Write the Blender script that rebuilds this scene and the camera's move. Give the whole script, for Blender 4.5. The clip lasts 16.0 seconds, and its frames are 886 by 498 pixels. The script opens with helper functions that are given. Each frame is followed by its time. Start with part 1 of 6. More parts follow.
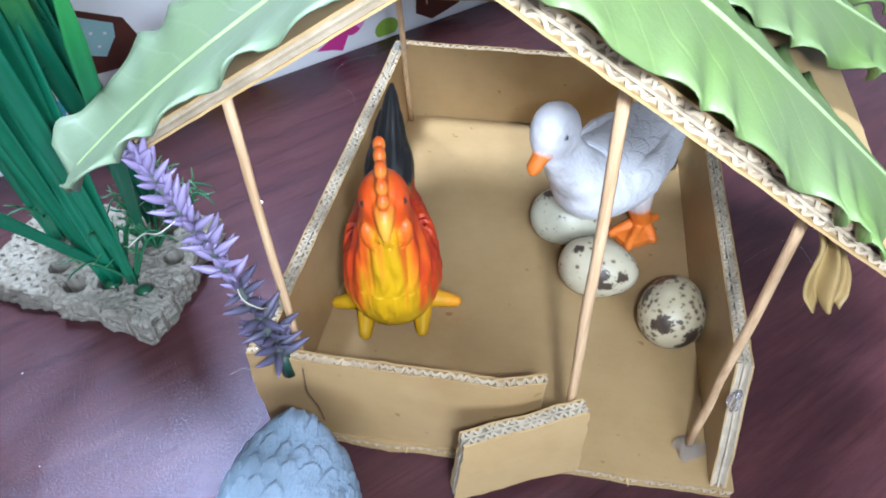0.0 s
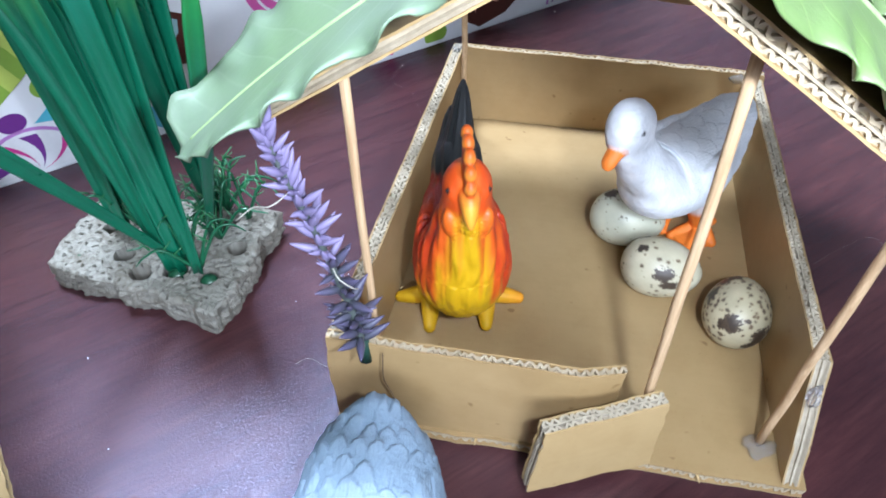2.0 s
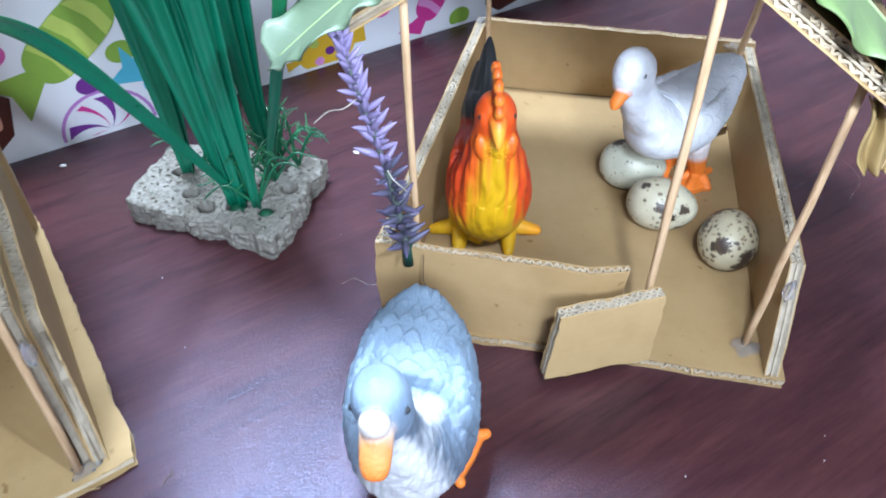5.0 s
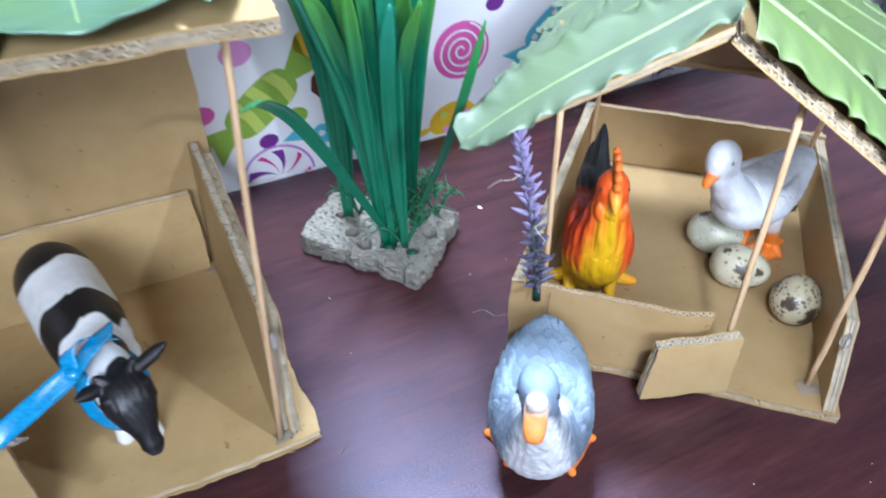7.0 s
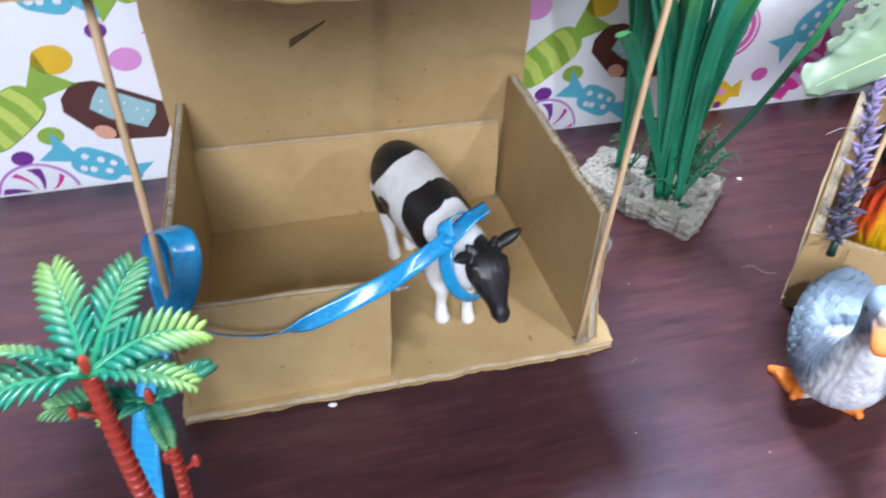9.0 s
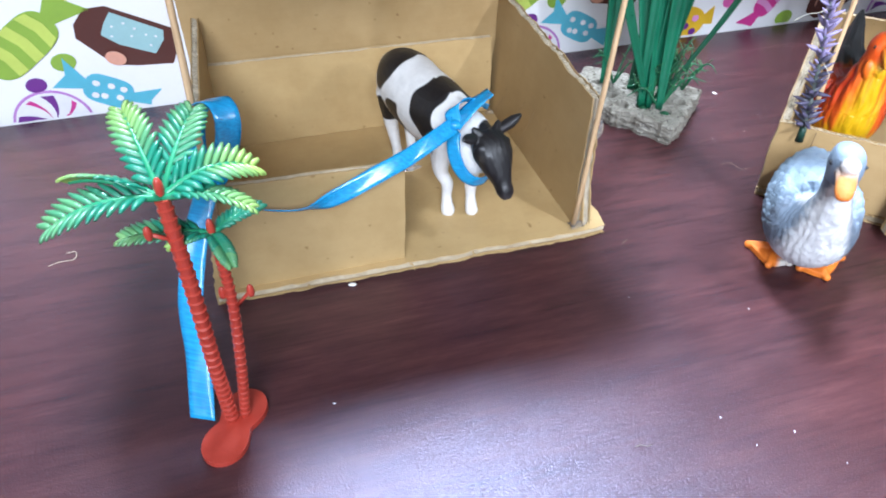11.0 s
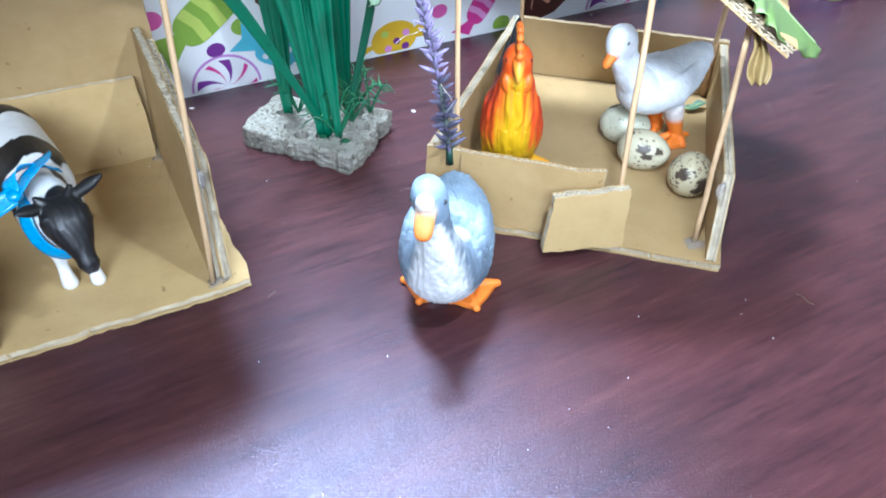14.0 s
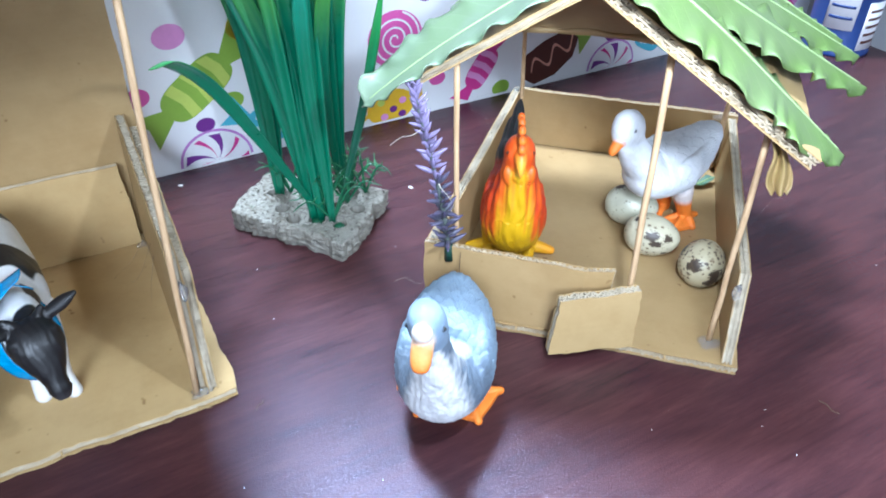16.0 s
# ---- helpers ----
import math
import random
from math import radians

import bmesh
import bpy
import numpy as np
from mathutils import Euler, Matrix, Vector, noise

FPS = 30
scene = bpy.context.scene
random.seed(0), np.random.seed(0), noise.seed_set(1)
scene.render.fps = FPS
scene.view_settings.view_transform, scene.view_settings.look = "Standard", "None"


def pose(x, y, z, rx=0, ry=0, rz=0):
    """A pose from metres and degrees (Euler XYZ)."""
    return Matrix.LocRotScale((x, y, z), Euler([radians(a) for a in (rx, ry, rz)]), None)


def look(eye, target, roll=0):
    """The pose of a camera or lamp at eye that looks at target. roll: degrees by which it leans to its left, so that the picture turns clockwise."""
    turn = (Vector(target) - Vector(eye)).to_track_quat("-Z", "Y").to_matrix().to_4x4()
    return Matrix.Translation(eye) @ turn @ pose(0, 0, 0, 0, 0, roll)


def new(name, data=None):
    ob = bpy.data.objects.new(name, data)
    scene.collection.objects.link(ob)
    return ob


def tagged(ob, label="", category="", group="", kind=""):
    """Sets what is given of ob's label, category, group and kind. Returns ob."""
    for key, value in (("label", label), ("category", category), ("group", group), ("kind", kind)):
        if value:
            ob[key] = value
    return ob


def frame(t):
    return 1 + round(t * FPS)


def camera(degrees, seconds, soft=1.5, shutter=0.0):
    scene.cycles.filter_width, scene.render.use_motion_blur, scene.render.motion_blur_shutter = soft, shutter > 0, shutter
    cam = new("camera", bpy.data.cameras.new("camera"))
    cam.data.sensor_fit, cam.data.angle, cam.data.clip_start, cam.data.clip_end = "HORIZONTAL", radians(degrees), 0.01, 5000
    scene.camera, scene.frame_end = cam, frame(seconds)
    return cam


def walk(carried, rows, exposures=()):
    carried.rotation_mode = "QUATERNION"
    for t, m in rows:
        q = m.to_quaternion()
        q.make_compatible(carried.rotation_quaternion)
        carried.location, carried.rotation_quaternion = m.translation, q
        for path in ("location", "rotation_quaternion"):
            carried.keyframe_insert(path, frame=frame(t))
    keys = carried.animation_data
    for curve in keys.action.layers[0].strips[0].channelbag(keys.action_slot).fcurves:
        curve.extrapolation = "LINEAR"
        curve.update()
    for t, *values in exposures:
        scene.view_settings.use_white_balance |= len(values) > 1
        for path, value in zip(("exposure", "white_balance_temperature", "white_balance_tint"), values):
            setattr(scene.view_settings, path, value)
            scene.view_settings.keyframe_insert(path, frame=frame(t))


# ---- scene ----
cam = camera(63.7, 16.0, soft=1.8, shutter=0.5)
PATH = [
    (0, (-0.002, 0.073, 0.28), (0.041, 1.439, -1.181), -1.4),
    (0.5, (-0.001, 0.079, 0.278), (0.044, 1.451, -1.176), -1.5),
    (1, (-0.014, 0.08, 0.276), (0.05, 1.455, -1.176), -0.3),
    (1.5, (-0.028, 0.072, 0.274), (0.013, 1.464, -1.161), -0.3),
    (2, (-0.031, 0.064, 0.274), (0.0, 1.47, -1.148), -0.4),
    (2.5, (-0.029, 0.052, 0.276), (-0.014, 1.464, -1.14), -0.8),
    (3, (-0.031, 0.042, 0.276), (-0.016, 1.473, -1.122), -0.4),
    (3.2, (-0.033, 0.041, 0.275), (-0.007, 1.479, -1.114), 0.1),
    (5.3, (-0.047, -0.011, 0.28), (-0.047, 1.422, -1.116), -1.0),
    (5.5, (-0.055, -0.018, 0.28), (-0.067, 1.422, -1.108), -0.7),
    (6, (-0.07, -0.033, 0.283), (-0.122, 1.414, -1.097), -0.9),
    (6.5, (-0.078, -0.052, 0.306), (-0.181, 1.428, -1.034), -1.1),
    (7, (-0.081, -0.074, 0.338), (-0.235, 1.449, -0.949), -0.9),
    (7.5, (-0.11, -0.104, 0.366), (-0.366, 1.442, -0.876), -1.0),
    (8, (-0.139, -0.134, 0.372), (-0.51, 1.412, -0.842), -1.5),
    (8.5, (-0.168, -0.161, 0.351), (-0.583, 1.376, -0.859), 0.3),
    (9, (-0.186, -0.164, 0.325), (-0.638, 1.319, -0.939), 0.5),
    (9.2, (-0.192, -0.171, 0.321), (-0.656, 1.3, -0.952), 0.7),
    (11.3, (-0.183, -0.234, 0.301), (-0.531, 1.244, -1.0), 0.7),
    (11.5, (-0.17, -0.233, 0.299), (-0.497, 1.258, -0.994), 1.0),
    (12, (-0.136, -0.213, 0.295), (-0.416, 1.28, -1.006), 0.8),
    (12.5, (-0.106, -0.202, 0.289), (-0.324, 1.29, -1.024), 0.7),
    (13, (-0.078, -0.186, 0.289), (-0.24, 1.314, -1.024), 0.7),
    (13.5, (-0.049, -0.169, 0.293), (-0.16, 1.345, -1.009), 0.4),
    (14, (-0.036, -0.155, 0.3), (-0.138, 1.371, -0.989), 0.2),
    (14.5, (-0.036, -0.144, 0.307), (-0.132, 1.387, -0.978), 0.3),
    (15, (-0.038, -0.135, 0.312), (-0.136, 1.407, -0.957), 0.4),
    (15.5, (-0.039, -0.121, 0.317), (-0.154, 1.44, -0.928), -0.3),
    (16, (-0.039, -0.106, 0.32), (-0.142, 1.462, -0.917), -0.1),
]
walk(cam, [(t, look(eye, target, roll)) for t, eye, target, roll in PATH],
     [(0.0, -0.16, 6350, 13), (3.0, -0.05, 6300, 12), (5.5, -0.10, 6150, 12), (6.5, -0.13, 6150, 12), (7.5, -0.21, 6450, 15), (8.5, -0.19, 6500, 15), (9.0, -0.08, 6850, 17), (11.5, 0.20, 6650, 12), (13.0, 0.20, 6250, 7), (14.5, 0.19, 6100, 7), (16.0, 0.10, 6100, 9)])

from mathutils import kdtree

# ---- world and lights ----
world = bpy.data.worlds.new("world")
scene.world = world
world.use_nodes = True
world.node_tree.nodes["Background"].inputs[0].default_value = (0.9, 0.95, 1.0, 1)
world.node_tree.nodes["Background"].inputs[1].default_value = 0.15


def lamp(name, eye, target, size, watts, colour, size_y=0.0):
    data = bpy.data.lights.new(name, "AREA")
    data.shape = "RECTANGLE" if size_y else "DISK"
    data.size, data.energy, data.color = size, watts, colour
    if size_y:
        data.size_y = size_y
    ob = new(name, data)
    ob.matrix_world = look(eye, target)
    return ob


# ceiling light beyond the low partition, added fill behind the viewer, and the phone's own torch beside the lens
lamp("ceiling_and_fill_lamp", (-0.36, 0.64, 1.86), (-0.20, 0.05, 0), 0.36, 112.0, (0.68, 0.82, 1.0), 0.30)
# unseen fill, added to brighten faces turned to the viewer
lamp("ceiling_and_fill_lamp", (0.20, -1.85, 1.40), (-0.10, 0.10, 0), 1.20, 92.0, (0.70, 0.83, 1.0), 0.70)
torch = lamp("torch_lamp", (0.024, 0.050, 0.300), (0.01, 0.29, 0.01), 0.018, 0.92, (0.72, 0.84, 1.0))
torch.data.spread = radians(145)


# ---- materials ----


def node_material(name, rough=0.5, metal=0.0, spec=0.5):
    m = bpy.data.materials.new(name)
    m.use_nodes = True
    nt = m.node_tree
    b = nt.nodes["Principled BSDF"]
    b.inputs["Roughness"].default_value = rough
    b.inputs["Metallic"].default_value = metal
    b.inputs["Specular IOR Level"].default_value = spec
    return m, nt, b


def noise_node(nt, scale, detail=4.0, rough=0.55, stretch=(1, 1, 1), turn=0.0, coord="Object"):
    tc = nt.nodes.new("ShaderNodeTexCoord")
    mp = nt.nodes.new("ShaderNodeMapping")
    mp.inputs["Scale"].default_value = stretch
    mp.inputs["Rotation"].default_value = (0, 0, turn)
    n = nt.nodes.new("ShaderNodeTexNoise")
    n.inputs["Scale"].default_value, n.inputs["Detail"].default_value, n.inputs["Roughness"].default_value = scale, detail, rough
    nt.links.new(tc.outputs[coord], mp.inputs[0])
    nt.links.new(mp.outputs[0], n.inputs["Vector"])
    return n


def ramp(nt, fac, stops):
    r = nt.nodes.new("ShaderNodeValToRGB")
    while len(r.color_ramp.elements) < len(stops):
        r.color_ramp.elements.new(0.5)
    for e, (p, c) in zip(r.color_ramp.elements, stops):
        e.position, e.color = p, (*c, 1)
    nt.links.new(fac, r.inputs[0])
    return r


def mix(nt, fac, a, b, mode="MIX"):
    n = nt.nodes.new("ShaderNodeMix")
    n.data_type, n.blend_type = "RGBA", mode
    for sock, v in ((n.inputs[0], fac), (n.inputs[6], a), (n.inputs[7], b)):
        if isinstance(v, (int, float)):
            sock.default_value = v
        elif isinstance(v, tuple):
            sock.default_value = (*v, 1)
        else:
            nt.links.new(v, sock)
    return n.outputs[2]


def bump(nt, b, height, strength, distance=0.001):
    n = nt.nodes.new("ShaderNodeBump")
    n.inputs["Strength"].default_value, n.inputs["Distance"].default_value = strength, distance
    nt.links.new(height, n.inputs["Height"])
    nt.links.new(n.outputs[0], b.inputs["Normal"])
    return n


def set_range(nt, value, lo, hi, socket):
    n = nt.nodes.new("ShaderNodeMapRange")
    n.inputs[3].default_value, n.inputs[4].default_value = lo, hi
    nt.links.new(value, n.inputs[0])
    nt.links.new(n.outputs[0], socket)


def speckled(name, dark, light, scale, rough=0.5, relief=0.15, spec=0.5, stretch=(1, 1, 1), fine=400.0, metal=0.0):
    """Colour that drifts between two tones at a large and a fine scale, with fine relief."""
    m, nt, b = node_material(name, rough, metal, spec)
    n1, n2 = noise_node(nt, scale, 4, 0.6, stretch), noise_node(nt, fine, 3, 0.6, stretch)
    big = ramp(nt, n1.outputs[0], [(0.3, dark), (0.7, light)])
    col = mix(nt, 0.25, big.outputs[0], ramp(nt, n2.outputs[0], [(0.3, dark), (0.7, light)]).outputs[0])
    nt.links.new(col, b.inputs["Base Color"])
    bump(nt, b, n2.outputs[0], relief, 0.0005)
    set_range(nt, n1.outputs[0], max(0.05, rough - 0.1), min(1, rough + 0.1), b.inputs["Roughness"])
    return m


def cardboard(name, dark, light, rough=0.55):
    """Brown kraft paper with faint flute lines, smudges and pulp flecks."""
    m, nt, b = node_material(name, rough, 0, 0.45)
    n1, n2 = noise_node(nt, 18, 5, 0.6), noise_node(nt, 900, 2, 0.7)
    n3 = noise_node(nt, 60, 3, 0.6, (0.15, 6, 1))
    rnd = nt.nodes.new("ShaderNodeObjectInfo")
    base = ramp(nt, n1.outputs[0], [(0.25, dark), (0.75, light)]).outputs[0]
    base = mix(nt, 0.12, base, ramp(nt, n3.outputs[0], [(0.3, dark), (0.7, light)]).outputs[0])
    flecks = ramp(nt, n2.outputs[0], [(0.66, (1, 1, 1)), (0.78, (0.55, 0.45, 0.35))]).outputs[0]
    base = mix(nt, 0.5, base, flecks, "MULTIPLY")
    # scuffs and finger marks
    n4, n5 = noise_node(nt, 30, 5, 0.7), noise_node(nt, 150, 1, 0.5)
    base = mix(nt, 1.0, base, ramp(nt, n4.outputs[0], [(0.42, (1, 1, 1)), (0.60, (0.93, 0.91, 0.88)), (0.75, (1.0, 1.0, 1.0))]).outputs[0], "MULTIPLY")
    base = mix(nt, 1.0, base, ramp(nt, n5.outputs[0], [(0.74, (1, 1, 1)), (0.80, (0.62, 0.55, 0.46))]).outputs[0], "MULTIPLY")
    hue = nt.nodes.new("ShaderNodeHueSaturation")
    set_range(nt, rnd.outputs["Random"], 0.92, 1.08, hue.inputs["Value"])
    nt.links.new(base, hue.inputs["Color"])
    nt.links.new(hue.outputs[0], b.inputs["Base Color"])
    w = nt.nodes.new("ShaderNodeTexWave")
    tc = nt.nodes.new("ShaderNodeTexCoord")
    w.inputs["Scale"].default_value, w.inputs["Distortion"].default_value = 62.0, 0.6
    nt.links.new(tc.outputs["Object"], w.inputs["Vector"])
    add = nt.nodes.new("ShaderNodeMath")
    add.operation = "MULTIPLY_ADD"
    add.inputs[1].default_value = 0.03
    nt.links.new(w.outputs["Fac"], add.inputs[0])
    nt.links.new(n1.outputs[0], add.inputs[2])
    bump(nt, b, add.outputs[0], 0.18, 0.0012)
    set_range(nt, n1.outputs[0], rough - 0.12, rough + 0.1, b.inputs["Roughness"])
    return m


CARD = cardboard("kraft_cardboard", (0.328, 0.213, 0.094), (0.422, 0.285, 0.135), 0.5)
CARD_PALE = cardboard("pale_cardboard", (0.412, 0.277, 0.124), (0.502, 0.348, 0.164), 0.55)
FLUTE = speckled("torn_corrugated_edge", (0.31, 0.235, 0.145), (0.52, 0.43, 0.305), 90, 0.8, 0.5)
FLUTE_GREY = speckled("grey_corrugated_edge", (0.29, 0.24, 0.17), (0.48, 0.41, 0.305), 120, 0.8, 0.5)
STICK = speckled("bamboo_skewer", (0.40, 0.235, 0.115), (0.70, 0.49, 0.29), 110, 0.6, 0.5, stretch=(6, 6, 0.25))
# dark brown: fibres, a thread, and the slit with its shade in the colour
TORN = speckled("torn_brown_paper", (0.075, 0.046, 0.024), (0.16, 0.10, 0.052), 150, 0.8, 0.5)
GLUE, _nt, _b = node_material("hot_glue", 0.12)
_b.inputs["Base Color"].default_value = (0.93, 0.92, 0.90, 1)
_b.inputs["Transmission Weight"].default_value = 0.90
_b.inputs["Subsurface Weight"].default_value = 0.2
_b.inputs["Subsurface Radius"].default_value = (0.004, 0.004, 0.004)


def wood_table():
    """Dark mahogany laminate: long faint reddish grain, dark pores, satin lacquer with a fine orange-peel skin."""
    m, nt, b = node_material("mahogany_laminate", 0.26, 0, 0.62)
    turn = radians(-31.2)
    n1 = noise_node(nt, 6, 5, 0.60, (0.8, 3.2, 1), turn)
    n2 = noise_node(nt, 30, 6, 0.72, (0.5, 2.6, 1), turn)
    n3 = noise_node(nt, 900, 3, 0.7)
    n4 = noise_node(nt, 120, 4, 0.65, (0.10, 3.0, 1), turn)
    c = ramp(nt, n1.outputs[0], [(0.32, (0.034, 0.0125, 0.0140)), (0.50, (0.056, 0.0190, 0.0205)), (0.68, (0.082, 0.0275, 0.0275))])
    c2 = ramp(nt, n2.outputs[0], [(0.34, (0.027, 0.0108, 0.0125)), (0.52, (0.058, 0.0205, 0.0210)), (0.70, (0.102, 0.036, 0.034))])
    col = mix(nt, 0.48, c.outputs[0], c2.outputs[0])
    col = mix(nt, 1.0, col, ramp(nt, n4.outputs[0], [(0.30, (0.80, 0.79, 0.80)), (0.48, (1, 1, 1)), (0.72, (1.12, 1.08, 1.06))]).outputs[0], "MULTIPLY")
    nt.links.new(col, b.inputs["Base Color"])
    bump(nt, b, n3.outputs[0], 0.60, 0.0004)
    set_range(nt, n2.outputs[0], 0.21, 0.30, b.inputs["Roughness"])
    b.inputs["Specular Tint"].default_value = (0.66, 0.72, 1.0, 1)
    return m


TABLE = wood_table()
PLASTER = speckled("white_wall_paint", (0.30, 0.295, 0.285), (0.36, 0.355, 0.345), 6, 0.8, 0.1)
GREY_PANEL = speckled("grey_panel_paint", (0.30, 0.30, 0.31), (0.38, 0.38, 0.39), 9, 0.6, 0.1)
FLOOR_MAT = speckled("grey_floor_tile", (0.34, 0.33, 0.32), (0.44, 0.43, 0.41), 5, 0.5, 0.1)
PAPER = speckled("white_glossy_wallpaper", (0.76, 0.77, 0.80), (0.82, 0.83, 0.85), 12, 0.35, 0.05)


def ink(name, colour):
    dark = tuple(0.86 * c for c in colour)
    return speckled("ink_" + name, dark, colour, 55, 0.38, 0.05)


INK = {k: ink(k, c) for k, c in {
    "green": (0.26, 0.43, 0.06), "lime": (0.52, 0.64, 0.13), "purple": (0.16, 0.03, 0.24), "pink": (0.72, 0.30, 0.60),
    "magenta": (0.62, 0.045, 0.27), "teal": (0.09, 0.46, 0.60), "aqua": (0.32, 0.55, 0.57), "yellow": (0.78, 0.47, 0.03),
    "brown": (0.085, 0.022, 0.014), "salmon": (0.72, 0.36, 0.26), "white": (0.80, 0.80, 0.83), "rose": (0.68, 0.11, 0.38),
    "lilac": (0.50, 0.22, 0.56), "blue": (0.014, 0.042, 0.17)}.items()}


def leaf_mat(name, dark, light, vein, rough=0.4, cast=None):
    """Leaf skin: faint side veins slant off the midrib; blotches of two greens and a waxy sheen."""
    m, nt, b = node_material(name, rough, 0, 0.55)
    n1, n2, n3 = noise_node(nt, 45, 4, 0.6), noise_node(nt, 500, 3, 0.6), noise_node(nt, 17, 3, 0.55)
    base = ramp(nt, n1.outputs[0], [(0.3, dark), (0.7, light)]).outputs[0]
    if cast:
        base = mix(nt, ramp(nt, n3.outputs[0], [(0.42, (0, 0, 0)), (0.66, (1, 1, 1))]).outputs[0], base, cast)
    tc = nt.nodes.new("ShaderNodeTexCoord")
    sep = nt.nodes.new("ShaderNodeSeparateXYZ")
    nt.links.new(tc.outputs["Object"], sep.inputs[0])
    ab = nt.nodes.new("ShaderNodeMath")
    ab.operation = "ABSOLUTE"
    nt.links.new(sep.outputs[1], ab.inputs[0])
    sub = nt.nodes.new("ShaderNodeMath")
    sub.operation = "MULTIPLY_ADD"
    sub.inputs[1].default_value = -0.8
    nt.links.new(ab.outputs[0], sub.inputs[0])
    nt.links.new(sep.outputs[0], sub.inputs[2])
    wob = nt.nodes.new("ShaderNodeMath")
    wob.operation = "MULTIPLY_ADD"
    wob.inputs[1].default_value = 0.012
    nt.links.new(n3.outputs[0], wob.inputs[0])
    nt.links.new(sub.outputs[0], wob.inputs[2])
    wv = nt.nodes.new("ShaderNodeMath")
    wv.operation = "PINGPONG"
    wv.inputs[1].default_value = 0.0058
    nt.links.new(wob.outputs[0], wv.inputs[0])
    line = nt.nodes.new("ShaderNodeMapRange")
    line.inputs[1].default_value, line.inputs[2].default_value = 0.0, 0.0009
    line.inputs[3].default_value, line.inputs[4].default_value = 0.22, 0.0
    nt.links.new(wv.outputs[0], line.inputs[0])
    nt.links.new(mix(nt, line.outputs[0], base, vein), b.inputs["Base Color"])
    relief = nt.nodes.new("ShaderNodeMath")
    relief.operation = "MULTIPLY_ADD"
    relief.inputs[1].default_value = -2.2
    nt.links.new(line.outputs[0], relief.inputs[0])
    nt.links.new(n2.outputs[0], relief.inputs[2])
    bump(nt, b, relief.outputs[0], 0.25, 0.0004)
    set_range(nt, n1.outputs[0], rough - 0.1, rough + 0.12, b.inputs["Roughness"])
    b.inputs["Subsurface Weight"].default_value = 0.06
    b.inputs["Subsurface Radius"].default_value = (0.001, 0.002, 0.0006)
    return m


LEAF_UNDER = leaf_mat("leaf_pale_underside", (0.118, 0.168, 0.108), (0.155, 0.212, 0.140), (0.205, 0.265, 0.175), 0.50, (0.136, 0.200, 0.106))
LEAF_GREEN = leaf_mat("leaf_fresh_green", (0.088, 0.150, 0.038), (0.128, 0.205, 0.058), (0.21, 0.29, 0.10), 0.42, (0.128, 0.182, 0.074))
# teal tones hold the bluish ceiling sheen in the colour; the cast is plain green
LEAF_DEEP = leaf_mat("leaf_deep_green_teal_sheen", (0.058, 0.132, 0.100), (0.090, 0.182, 0.136), (0.18, 0.28, 0.20), 0.40, (0.086, 0.180, 0.070))
RIB = speckled("leaf_midrib", (0.24, 0.34, 0.15), (0.34, 0.44, 0.21), 80, 0.45, 0.1)
DRY_LEAF = leaf_mat("leaf_dry", (0.19, 0.120, 0.042), (0.31, 0.215, 0.085), (0.36, 0.26, 0.12), 0.4)


def painted(name, rough, relief, grain=700.0, spec=0.5):
    """Toy paint: the colours are those brushed on the cast, some with relief shade in them, held with the mesh; thin
    spots and fine texture over them.
    """
    m, nt, b = node_material(name, rough, 0, spec)
    at = nt.nodes.new("ShaderNodeAttribute")
    at.attribute_name = "paint"
    n1, n2 = noise_node(nt, 120, 4, 0.6), noise_node(nt, grain, 3, 0.6)
    tone = ramp(nt, n1.outputs[0], [(0.3, (0.84, 0.84, 0.84)), (0.7, (1, 1, 1))]).outputs[0]
    nt.links.new(mix(nt, 1.0, at.outputs["Color"], tone, "MULTIPLY"), b.inputs["Base Color"])
    bump(nt, b, n2.outputs[0], relief, 0.0006)
    set_range(nt, n1.outputs[0], rough - 0.08, rough + 0.1, b.inputs["Roughness"])
    return m


TOY_GLOSS = painted("toy_gloss_paint", 0.50, 0.2)
TOY_SATIN = painted("toy_satin_plastic", 0.40, 0.25)
TOY_MATT = painted("toy_matt_rubber", 0.58, 0.55)
EGG = painted("quail_eggshell", 0.42, 0.12, 1500)
BLADE = painted("aquarium_blade_plastic", 0.3, 0.05)
FROND = painted("palm_frond_plastic", 0.32, 0.05)
FLORET = painted("lavender_plastic", 0.45, 0.1)
STONE = painted("pitted_stone", 0.60, 1.0, 900)
RED_PLASTIC = speckled("red_plastic", (0.36, 0.035, 0.022), (0.46, 0.055, 0.035), 60, 0.34, 0.1)
SATIN, _nt, _b = node_material("blue_satin", 0.24, 0.0, 0.75)
_n = noise_node(_nt, 900, 2, 0.5, (0.05, 1, 1))
_nt.links.new(ramp(_nt, _n.outputs[0], [(0.3, (0.001, 0.215, 0.49)), (0.7, (0.002, 0.365, 0.68))]).outputs[0], _b.inputs["Base Color"])
_b.inputs["Anisotropic"].default_value = 0.6
bump(_nt, _b, _n.outputs[0], 0.12, 0.0003)
CRUMB = speckled("white_crumb", (0.75, 0.74, 0.72), (0.85, 0.84, 0.82), 300, 0.8, 0.4)

# ---- mesh helpers ----


